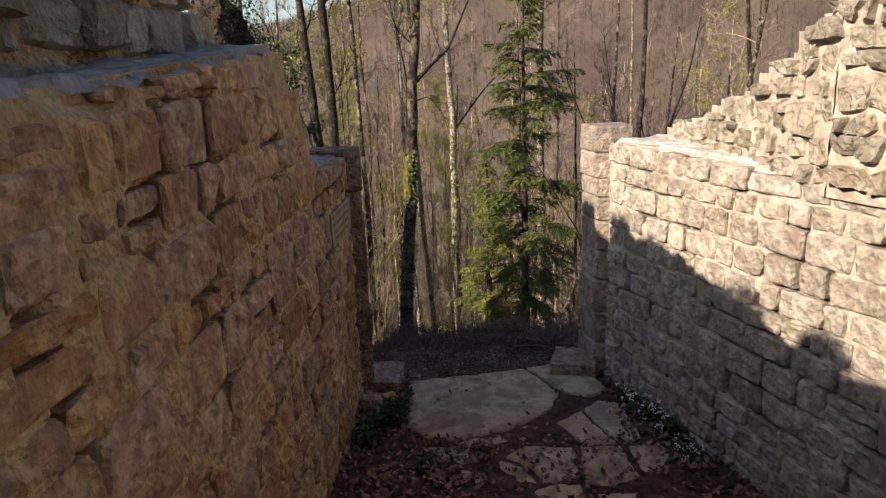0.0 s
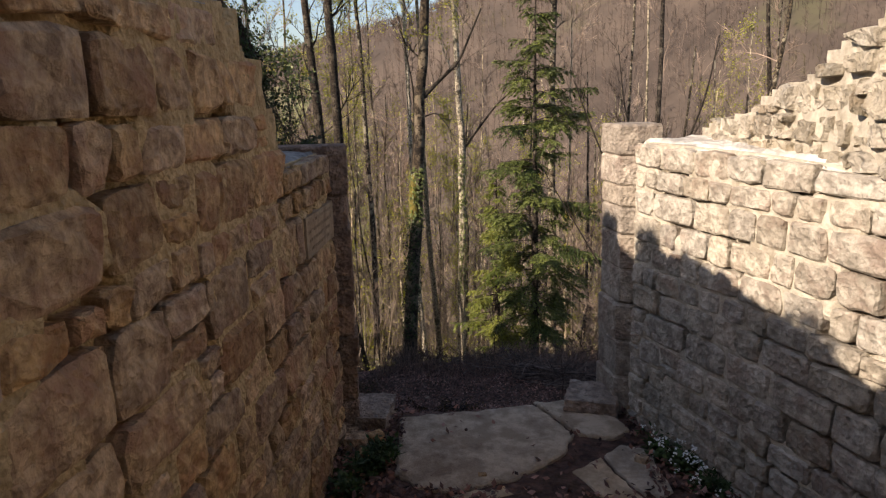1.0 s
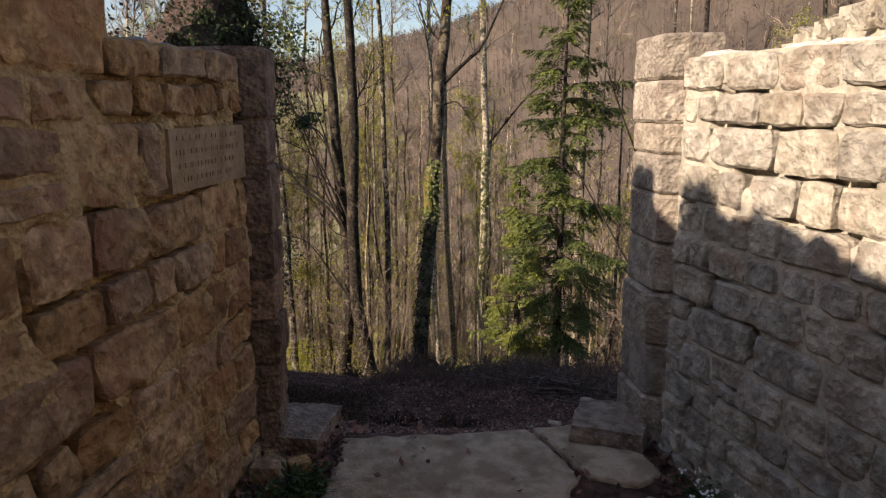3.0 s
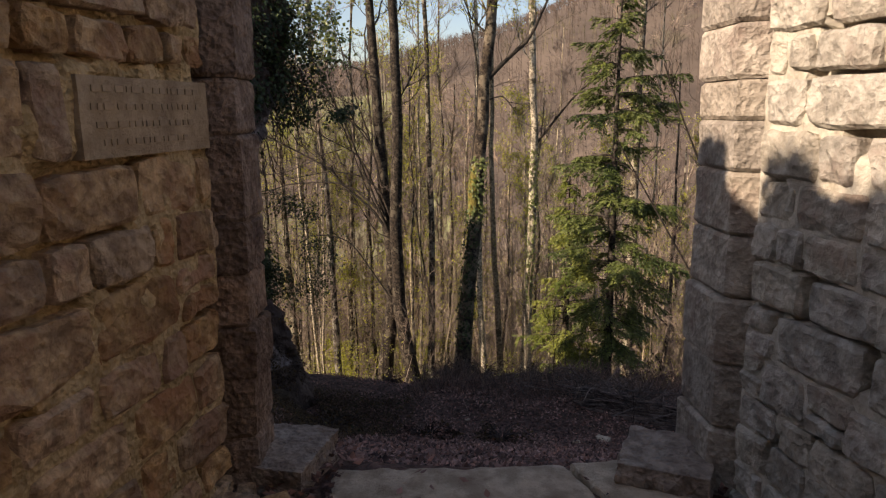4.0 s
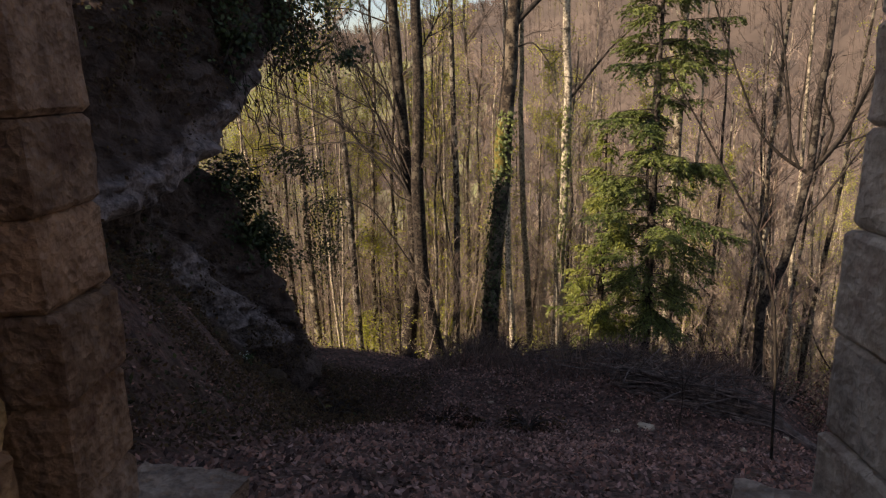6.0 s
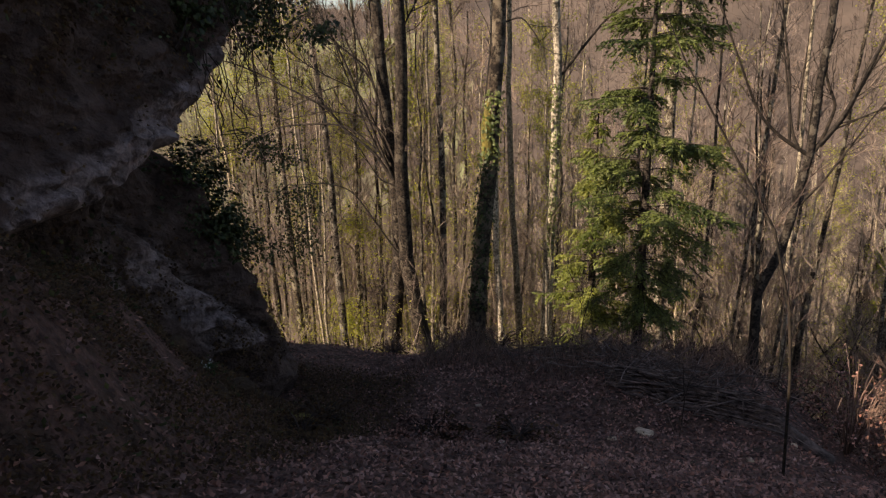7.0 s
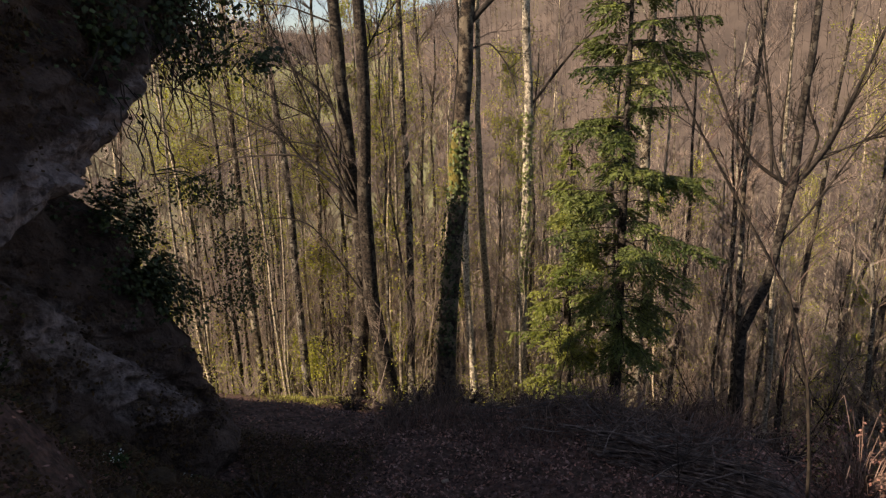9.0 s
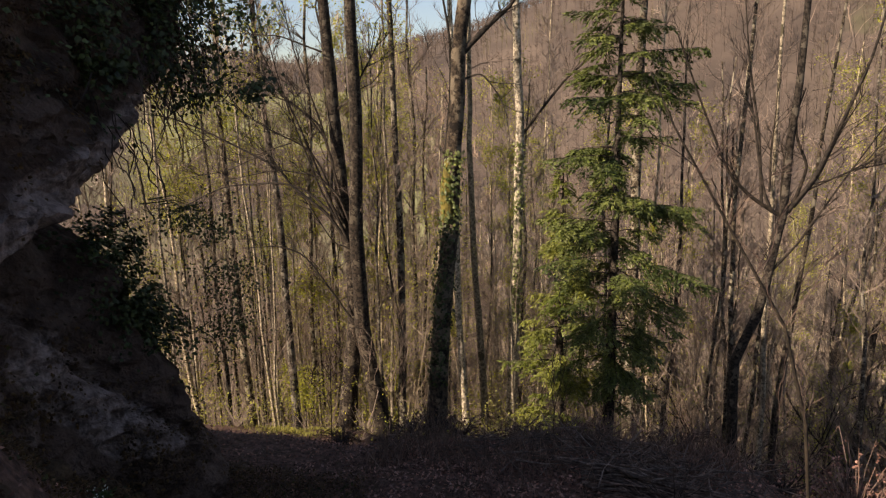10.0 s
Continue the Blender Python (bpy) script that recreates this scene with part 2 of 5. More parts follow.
def height(x, y):
    z = lerp_table(LEVEL, y)
    if y > 6.2:
        z += lerp_table(BANK, y) * smooth_step((-x - lerp_table(BANK_FOOT, y)) / 2.0)
        z += .45 * n3(x * .75, y * .75, 12) * smooth_step((-x - 1.9) / 1.4) * smooth_step((13.4 - y) / 1.5)
        z -= .2 * smooth_step((-x - 1.4) / 1.4) * smooth_step((y - 11.5) / 1.2) * smooth_step((22 - y) / 3)
        z -= .5 * max(0.0, min(x, 7.5) - 3.3) * smooth_step((y - 12.5) / 2) * smooth_step((48 - y) / 20)
        if y < 60:
            z -= 0.22 * max(0.0, x - 3.2) * smooth_step((y - 6.2) / 3) + 0.02 * max(0.0, x - 3.2) ** 1.5 * smooth_step((y - 6.2) / 3) * (x < 25)
        z += max(0.0, lerp_table(CREST, y) - z) * smooth_step((-x - 1.8) / 1.6) * smooth_step((7.3 - y) / 1.2)
        z += 0.10 * n3(x * 0.45, y * 0.45, 3) + 0.05 * n3(x * 1.7, y * 1.7, 8)
    else:
        z += 0.03 * n3(x * 1.3, y * 1.3, 5) + max(0.0, lerp_table(CREST, y) - z) * smooth_step((-x - 1.8) / 1.6)
    if y < 6 and x < -3.6:      # unseen slope climbs on behind the crest, added to cut sky light
        z += min(4.0, .52 * (-3.6 - x)) * smooth_step((3.5 - y) / 4)
    if y > 140:
        top = lerp_table(RIDGE, x * 420 / max(y, 200))
        z = -55 + (top + 55) * smooth_step((y - 140) / 330) ** 0.85 if y < 470 else top - (y - 470) * 0.02
        z += 5 * n3(x * 0.01, y * 0.01, 2)
    return z


def axis(fine_lo, fine_hi, step, lo, hi, grow=1.25):
    out = list(np.arange(fine_lo, fine_hi + 1e-6, step))
    s = step
    while out[-1] < hi:
        s *= grow
        out.append(min(hi, out[-1] + min(s, 60)))
    s = step
    while out[0] > lo:
        s *= grow
        out.insert(0, max(lo, out[0] - min(s, 60)))
    return out


gx, gy = axis(-6, 8, 0.2, -1500, 1500), axis(3, 21, 0.2, -60, 1600)
buf = Buf()
for y in gy:
    for x in gx:
        buf.v.append((x, y, height(x, y)))
w = len(gx)
buf.f = [(j * w + i, j * w + i + 1, (j + 1) * w + i + 1, (j + 1) * w + i) for j in range(len(gy) - 1) for i in range(w - 1)]
ground = tagged(buf.put("ground", LITTER, smooth=True), "steep woodland ground covered with brown dead leaves", "ground", kind="structure")
ground.data.materials.append(VALLEY)
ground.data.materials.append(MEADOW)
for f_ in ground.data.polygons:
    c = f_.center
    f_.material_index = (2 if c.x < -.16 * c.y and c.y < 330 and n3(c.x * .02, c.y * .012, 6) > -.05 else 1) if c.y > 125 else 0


# ---------------------------------------------------------------- masonry
class Face:
    """A wall face: a foot line in plan, and the way out of it."""

    def __init__(self, a, b):
        self.a = Vector((a[0], a[1], 0))
        self.d = (Vector((b[0], b[1], 0)) - self.a)
        self.length = self.d.length
        self.d.normalize()
        self.n = Vector((0, 0, 1)).cross(self.d)

    def at(self, u, z, out=0.0):
        return self.a + self.d * u + self.n * out + Vector((0, 0, z))


def stone_piece(face, corners, proud, rng, material, parent, name="stone", nu=8, nv=6, rough=0.012, share=None):
    """One squared stone, laid into a face between four corners (u, z), with a bulging broken front and worn edges."""
    b = Buf()
    (u0, z0), (u1, z1), (u2, z2), (u3, z3) = corners
    seed = rng.uniform(0, 90)
    tilt_u, tilt_v = rng.uniform(-.35, .35), rng.uniform(-.35, .35)
    wid, hei = abs(u1 - u0), abs(z3 - z0)
    for j in range(nv):
        for i in range(nu):
            s, t = .5 - .5 * math.cos(math.pi * i / (nu - 1)), .5 - .5 * math.cos(math.pi * j / (nv - 1))
            # slightly rounded outline
            rs = (s - .5) * (1 - .08 * abs(t - .5) ** 3 * 8) + .5
            rt = (t - .5) * (1 - .08 * abs(s - .5) ** 3 * 8) + .5
            u = (u0 * (1 - rs) + u1 * rs) * (1 - rt) + (u3 * (1 - rs) + u2 * rs) * rt
            z = (z0 * (1 - rs) + z1 * rs) * (1 - rt) + (z3 * (1 - rs) + z2 * rs) * rt
            edge = min(s, 1 - s) * wid, min(t, 1 - t) * hei
            k = min(edge)
            out = proud * (0.3 if k < 1e-6 else 1.0 + tilt_u * (s - .5) + tilt_v * (t - .5))
            out += rough * n3(u * 7 + seed, z * 7, seed) + (rough * .9 * n3(u * 17, z * 17, seed) + rough * .6 * n3(u * 31, z * 31, seed) if k > 1e-6 else 0)
            ju, jz = .013 * n3(u * 13, z * 13, seed + 5), .013 * n3(u * 13, z * 13, seed + 9)
            b.v.append(face.at(u + ju, z + jz, out))
    b.f = [(j * nu + i, j * nu + i + 1, (j + 1) * nu + i + 1, (j + 1) * nu + i) for j in range(nv - 1) for i in range(nu - 1)]
    ring = list(range(nu)) + [j * nu + nu - 1 for j in range(1, nv)] + [(nv - 1) * nu + i for i in range(nu - 2, -1, -1)] + [j * nu for j in range(nv - 2, 0, -1)]
    first = len(b.v)
    for k in ring:
        b.v.append(Vector(b.v[k]) - face.n * (proud + .05))
    for q in range(len(ring)):
        r = (q + 1) % len(ring)
        b.f.append((ring[q], first + q, first + r, ring[r]))
    return b if share is not None else b.put(name, material, parent, smooth=False)


def courses(face, parent, u_lo, u_hi, bottom, top, heights, ratio, proud, material, seed, gap=0.008, skip=None, rough=0.012, wave=0.012, rubble=False):
    """Stones in courses over a face, from bottom(u) to top(u)."""
    rng = random.Random(seed)
    low = min(bottom(u_lo), bottom(u_hi))
    high = max(top(u_lo + (u_hi - u_lo) * k / 20) for k in range(21))
    z, row = low, 0
    count = 0
    while z < high - 0.04:
        h = rng.uniform(*heights)

        def line(u, zz, r):
            return zz + wave * n3(u * 1.7, r * 5.1, seed) + wave * .6 * n3(u * 5, r * 3.3, seed)

        u = u_lo - rng.uniform(0, .2)
        while u < u_hi - .03:
            lw = h * rng.uniform(*ratio)
            e = min(u + lw, u_hi)
            if u_hi - e < .09:
                e = u_hi
            s0 = max(u, u_lo)
            mid = (s0 + e) / 2
            pieces = [(s0, e, 0.0, 1.0)]
            if not rubble and h > .2 and rng.random() < .2:
                cut = rng.uniform(.4, .6)
                pieces = [(s0, e, 0.0, cut), (s0, e, cut, 1.0)]
            if rubble and rng.random() < .25:
                pieces = [(s0, mid, 0, .5), (s0, mid, .5, 1), (mid, e, 0, 1)]
            for p0, p1, c0, c1 in pieces:
                if p1 - p0 < .05:
                    continue
                zb0, zt0 = line(p0, z, row), line(p0, z + h, row + 1)
                zb1, zt1 = line(p1, z, row), line(p1, z + h, row + 1)
                pm = (p0 + p1) / 2
                zt = (z + h * c1)
                limit = min(top(p0 + .01), top(pm), top(p1 - .01))
                if z + h * c0 > limit - .07 or z + h * c0 < bottom(pm) - .12:
                    continue
                if zt > limit:
                    c1 = max(c0 + .2, (limit - z) / h)
                    zt = z + h * c1
                if skip and p1 > skip[0] + .02 and p0 < skip[1] - .02 and zt > skip[2] + .02 and z + h * c0 < skip[3] - .02:
                    if z + h * c0 < skip[2] - .06:
                        c1 = (skip[2] - z) / h
                    elif zt > skip[3] + .06:
                        c0 = (skip[3] - z) / h
                    elif p1 > skip[1] + .08:
                        p0 = skip[1]
                        zb0, zt0 = line(p0, z, row), line(p0, z + h, row + 1)
                    else:
                        continue
                j = [rng.uniform(-1, 1) * (.03 if rubble else .018) for _ in range(4)]
                g = gap * rng.uniform(.6, 1.7)
                quad = [(p0 + g + j[0], zb0 + (zt0 - zb0) * c0 + g), (p1 - g + j[1], zb1 + (zt1 - zb1) * c0 + g),
                        (p1 - g + j[2], zb1 + (zt1 - zb1) * c1 - g), (p0 + g + j[3], zb0 + (zt0 - zb0) * c1 - g)]
                if rubble:
                    quad = [(a + rng.uniform(-.025, .025), b_ + rng.uniform(-.025, .025)) for a, b_ in quad]
                stone_piece(face, quad, proud * rng.uniform(.55, 1.45), rng, material, parent, rough=rough)
                count += 1
            u = e + (0 if e < u_hi else 1)
        z += h
        row += 1
    return count


def wall_core(name, face, profile, thick, material, label, recess=0.0):
    """The body of a wall: a profile of (u, z) points along a face, as thick as the wall is."""
    b = Buf()
    k = len(profile)
    for out in (-recess, -thick):
        b.v += [face.at(u, z, out) for u, z in profile]
    b.f.append(tuple(range(k)))
    b.f.append(tuple(range(2 * k - 1, k - 1, -1)))
    for i in range(k):
        j = (i + 1) % k
        b.f.append((i, k + i, k + j, j))
    return tagged(b.put(name, material), label, "wall", kind="structure")


def mortar_bed(face, parent, u_lo, u_hi, z_lo, top, seed, material, level=.014, open_=.22, step=.027):
    """The pointing between the stones: an uneven skin, washed out in places down to open cracks."""
    b = Buf()
    nu = int((u_hi - u_lo) / step) + 1
    nz = int((max(top(u_lo + (u_hi - u_lo) * k / 30) for k in range(31)) - z_lo) / step) + 1
    idx = {}
    for i in range(nu):
        for j in range(nz):
            u, z = u_lo + (u_hi - u_lo) * i / (nu - 1), z_lo + j * step
            if z > top(u) - .005:
                continue
            gone = smooth_step((n3(u * 1.9 + seed, z * 2.3, seed) + .5 * n3(u * 6, z * 6, seed) - open_) * 6)
            out = level + .010 * n3(u * 9, z * 9, seed) + .007 * n3(u * 23, z * 23, seed) - .075 * gone
            idx[i, j] = len(b.v)
            b.v.append(face.at(u, z, out))
    for i in range(nu - 1):
        for j in range(nz - 1):
            q = [(i, j), (i + 1, j), (i + 1, j + 1), (i, j + 1)]
            if all(k in idx for k in q):
                b.f.append(tuple(idx[k] for k in q))
    return b.put("mortar", material, parent)


def capping(face, parent, u_lo, u_hi, z_of, depth, seed, material):
    """An uneven mortar layer on a wall's top."""
    b = Buf()
    nu, nd = int((u_hi - u_lo) / .04) + 2, 14
    for i in range(nu):
        for j in range(nd):
            u = u_lo + (u_hi - u_lo) * i / (nu - 1)
            d = -.05 - depth * j / (nd - 1) + (.03 * n3(u * 4, seed) if j == 0 else 0)
            b.v.append(face.at(u, z_of(u) + .012 + .026 * n3(u * 5, d * 5, seed) + .016 * n3(u * 15, d * 15, seed) - (.05 if j == 0 else 0), d))
    b.f = [(i * nd + j, (i + 1) * nd + j, (i + 1) * nd + j + 1, i * nd + j + 1) for i in range(nu - 1) for j in range(nd - 1)]
    for f_ in range(len(b.f)):
        b.f[f_] = b.f[f_][::-1]
    return b.put("capping", material, parent, smooth=True)


# ---------------------------------------------------------------- the left wall, in three tiers
LEFT = Face((-0.885, 5.52), (-1.02, -2.6))
LEFT_TOP = [(0.0, 2.42), (0.98, 2.42), (0.99, 2.58), (1.18, 2.58), (1.19, 2.77), (1.34, 2.77), (1.35, 3.02), (1.62, 3.04), (1.63, 3.26), (3.85, 3.08), (8.1, 3.1)]


def left_top(u):
    return lerp_table(LEFT_TOP, u)


wall_left = wall_core("wall_left", LEFT, [(u, z) for u, z in LEFT_TOP] + [(8.1, -.3), (0, -.3)], 0.75, MORTAR, "high ruined castle wall of ochre limestone blocks in shade", recess=.07)
mortar_bed(LEFT, wall_left, 0.0, 6.0, -.1, left_top, 2.7, MORTAR, level=.008, open_=.13)
courses(LEFT, wall_left, 0.0, 6.0, lambda u: .0 if u < 1.7 else .0 + (u - 1.7) * .2, left_top, (.15, .29), (.75, 2.3), .019, STONE, 11, gap=.011, skip=(-.02, .80, 1.80, 2.09), rough=.018, wave=.03)
capping(LEFT, wall_left, 0.02, 0.97, lambda u: 2.42, .7, 3, CAP_GREY)
capping(LEFT, wall_left, 1.66, 8.0, lambda u: left_top(u), .45, 7, CAP_GREY)

LEFT_UP = Face((-1.27, 3.95), (-1.40, -2.6))
UP_TOP = [(0, 3.3), (.12, 3.32), (.13, 3.42), (.45, 3.45), (.46, 3.52), (.9, 3.55), (.91, 3.6), (1.6, 3.58), (6.5, 3.6)]
wall_up = wall_core("wall_left_upper", LEFT_UP, UP_TOP + [(6.5, 2.6), (0, 2.6)], 1.9, MORTAR, "rough upper tier of the ruined wall, set back", recess=.07)
mortar_bed(LEFT_UP, wall_up, 0.0, 4.2, 2.9, lambda u: lerp_table(UP_TOP, u), 5.1, MORTAR, level=.005, open_=.1)
courses(LEFT_UP, wall_up, 0.0, 4.2, lambda u: 2.95, lambda u: lerp_table(UP_TOP, u), (.13, .24), (.7, 2.0), .05, RUBBLE, 23, rough=.028, wave=.03, rubble=True)

# ---------------------------------------------------------------- the right wall, splayed, with a rubble tier on it
RIGHT = Face((3.92, -1.1), (1.424, 5.84))
RL = RIGHT.length


def right_y(u):
    return RIGHT.at(u, 0).y


RIGHT_TOP = [(0, 2.34), (RL - 2.4, 2.36), (RL - 1.2, 2.41), (RL, 2.42)]
wall_right = wall_core("wall_right", RIGHT, [(0, -.3), (RL, -.3)] + RIGHT_TOP[::-1], 0.9, MORTAR_PALE, "sunlit castle wall of pale limestone blocks beside the path", recess=.07)
mortar_bed(RIGHT, wall_right, RL - 5.6, RL, -.1, lambda u: lerp_table(RIGHT_TOP, u), 8.3, MORTAR_PALE, level=.001, open_=.2)
courses(RIGHT, wall_right, RL - 5.6, RL, lambda u: .05 + max(0, RL - 2.2 - u) * .16, lambda u: lerp_table(RIGHT_TOP, u), (.14, .25), (.85, 2.2), .02, PALE, 37, gap=.008, rough=.012)
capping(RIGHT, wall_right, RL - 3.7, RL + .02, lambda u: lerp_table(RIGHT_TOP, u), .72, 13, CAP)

RUB = Face((3.60, -0.2), (2.20, 3.66))
RUB2 = Face((2.20, 3.66), (2.04, 6.15))
RT1 = [(0, 4.6), (RUB.length - 1.6, 4.3), (RUB.length - 1.2, 3.95), (RUB.length - .7, 3.7), (RUB.length - .3, 3.5), (RUB.length, 3.42)]
RT2 = [(0, 3.42), (.2, 3.33), (.42, 3.26), (.43, 3.16), (.62, 3.1), (.85, 3.03), (.86, 2.95), (1.1, 2.9), (1.36, 2.84), (1.37, 2.8), (1.6, 2.83), (1.61, 2.72), (2.0, 2.66), (2.5, 2.56)]
for nm, fc, tp, sd, lo in (("wall_right_upper", RUB, RT1, 41, RUB.length - 3.2), ("wall_right_upper_end", RUB2, RT2, 43, 0.0)):
    core = wall_core(nm, fc, [(0, 2.2), (fc.length, 2.2)] + [(u, z - .05) for u, z in tp[::-1]], .6, MORTAR_PALE, "broken rubble core of the ruined wall, in full sun", recess=.05)
    mortar_bed(fc, core, lo, fc.length, 2.3, lambda u, tp=tp: lerp_table(tp, u) - .04, sd * .1, MORTAR_PALE, level=.036, open_=.8, step=.04)
    courses(fc, core, lo, fc.length, lambda u: 2.36, lambda u, tp=tp: lerp_table(tp, u) - .02, (.11, .24), (.65, 1.9), .07, RUBBLE, sd, rough=.035, wave=.03, rubble=True)


# ---------------------------------------------------------------- an unseen wall added behind the way, to cut the sky light
BEHIND = Face((8.0, -5.2), (-1.2, -5.2))
wall_core("wall_behind", BEHIND, [(0, 1.0), (BEHIND.length, 1.0), (BEHIND.length, 6.4), (6.4, 6.9), (5.2, 7.4), (2.1, 7.2), (0, 6.6)], 1.0, MORTAR, "high plain wall added unseen behind the path to block sky light")


def loose_stone(name, at, size, seed, material, label, category="stone", group="", turn=0.0, boxy=0.75, parent=None):
    """A rough stone: a box rounded towards an egg and broken by noise, standing with its foot at the place given."""
    b = Buf()
    n = 14
    idx = {}

    def vert(p):
        key = tuple(round(c, 4) for c in p)
        if key not in idx:
            q = Vector(p)
            r = q.normalized() * 1.25
            q = q * boxy + r * (1 - boxy)
            q += q.normalized() * (.13 * n3(p[0] * 1.3 + seed, p[1] * 1.3, p[2] * 1.3) + .07 * n3(p[0] * 3.1, p[1] * 3.1 + seed, p[2] * 3.1) + .05 * n3(p[0] * 6, p[1] * 6 + seed, p[2] * 6))
            idx[key] = len(b.v)
            b.v.append(Vector((q.x * size[0] / 2, q.y * size[1] / 2, q.z * size[2] / 2 + size[2] * .45)))
        return idx[key]

    for ax in range(3):
        for sg in (-1, 1):
            for i in range(n - 1):
                for j in range(n - 1):
                    cs = []
                    for di, dj in ((0, 0), (1, 0), (1, 1), (0, 1)):
                        p = [0, 0, 0]
                        p[ax], p[(ax + 1) % 3], p[(ax + 2) % 3] = sg, -1 + 2 * (i + di) / (n - 1), -1 + 2 * (j + dj) / (n - 1)
                        cs.append(vert(p))
                    b.f.append(tuple(cs if sg > 0 else cs[::-1]))
    ob = b.put(name, material, parent)
    ob.matrix_world = pose(*at, 0, 0, turn)
    return tagged(ob, label, category, group) if label else ob


# ---------------------------------------------------------------- gate jambs of dressed blocks
def block(name, outline, z0, z1, seed, material, parent, rough=.006):
    """A dressed block: a plan outline between two heights, hammered faces, arrises a little worn."""
    b = Buf()
    ring = []
    k = len(outline)
    for i in range(k):
        p, q = Vector(outline[i]), Vector(outline[(i + 1) % k])
        steps = max(1, int((q - p).length / .045))
        ring += [p.lerp(q, s / steps) for s in range(steps)]
    mid = sum(ring, Vector((0, 0))) / len(ring)
    inner = max(3, int((z1 - z0) / .05))
    levels = [z0, z0 + .017] + [z0 + (z1 - z0) * k / inner for k in range(1, inner)] + [z1 - .017, z1]
    layers = len(levels) - 1
    for j, z in enumerate(levels):
        inset = .017 if j in (0, layers) else 0.0
        for p in ring:
            d = (p - mid).normalized()
            q = p - d * inset + d * rough * (n3(p.x * 14, p.y * 14 + seed, z * 14) + 1.1 * n3(p.x * 37, p.y * 37 + seed, z * 37))
            b.v.append((q.x, q.y, z))
    m = len(ring)
    for j in range(layers):
        for i in range(m):
            i2 = (i + 1) % m
            b.f.append((j * m + i, j * m + i2, (j + 1) * m + i2, (j + 1) * m + i))
    b.f.append(tuple(layers * m + i for i in range(m)))
    b.f.append(tuple(reversed(range(m))))
    return b.put(name, material, parent)


def jamb(label, outline, joints, material, seed):
    ob = empty("gate_jamb", label, "gate jamb", "gate jambs")
    for k, (a, c) in enumerate(zip(joints, joints[1:])):
        off = random.Random(seed + k).uniform(-.014, .014)
        block("block", [(x + off, y) for x, y in outline], a + .002, c - .002, seed + k * 7, material, ob)
    return ob


jamb("right gate jamb of buff dressed sandstone blocks, upper half sunlit", [(1.325, 5.945), (1.45, 5.905), (1.64, 5.93), (1.64, 6.32), (1.25, 6.32)],
     [.1, .486, .80, 1.116, 1.40, 1.682, 1.903, 2.075, 2.307, 2.55], DRESSED_PALE, 100)
jamb("left gate jamb of reddish dressed sandstone blocks, in shade", [(-.755, 5.585), (-.80, 5.87), (-1.45, 5.87), (-1.45, 5.535), (-.88, 5.535)],
     [.1, .46, .75, 1.0, 1.24, 1.48, 1.86, 2.10, 2.47], DRESSED, 200)

# ---------------------------------------------------------------- inscribed plaque in the left wall
plaque = empty("inscription_plaque", "weathered grey stone plaque with worn carved lettering, set in the wall", "plaque")
PF = LEFT
b = Buf()
nu_, nv_ = 12, 6
for j in range(nv_):
    for i in range(nu_):
        b.v.append(PF.at(.0 + .77 * i / (nu_ - 1), 1.81 + .265 * j / (nv_ - 1), .022 + .003 * n3(i * .9, j * .9)))
b.f = [(j * nu_ + i, j * nu_ + i + 1, (j + 1) * nu_ + i + 1, (j + 1) * nu_ + i) for j in range(nv_ - 1) for i in range(nu_ - 1)]
rim = list(range(nu_)) + [j * nu_ + nu_ - 1 for j in range(1, nv_)] + [(nv_ - 1) * nu_ + i for i in range(nu_ - 2, -1, -1)] + [j * nu_ for j in range(nv_ - 2, 0, -1)]
fb = len(b.v)
b.v += [Vector(b.v[k]) - PF.n * .08 for k in rim]
b.f += [(rim[q], fb + q, fb + (q + 1) % len(rim), rim[(q + 1) % len(rim)]) for q in range(len(rim))]
b.put("slab", PLAQUE, plaque)
rng = random.Random(5)
for row, (lo, hi) in enumerate(((.06, .70), (.05, .69), (.07, .64), (.10, .60))):
    z = 2.035 - row * .058
    u = lo
    while u < hi:
        wd = rng.uniform(.012, .05)
        b = Buf()
        a0, a1 = .77 - u, .77 - min(u + wd, hi)
        b.quad(PF.at(a1, z - .010, .0265), PF.at(a0, z - .010, .0265), PF.at(a0, z + .010, .0265), PF.at(a1, z + .010, .0265))
        i = len(b.v)
        b.v += [Vector(p) - PF.n * .004 for p in b.v[:4]]
        b.f += [(k, 4 + k, 4 + (k + 1) % 4, (k + 1) % 4) for k in range(4)]
        b.put("carved_bar", CARVED, plaque)
        u += wd + rng.uniform(.01, .022)

# ---------------------------------------------------------------- paving
pave = empty("paving", "worn irregular flagstones on the gateway floor, partly under leaves", "paving", kind="structure")


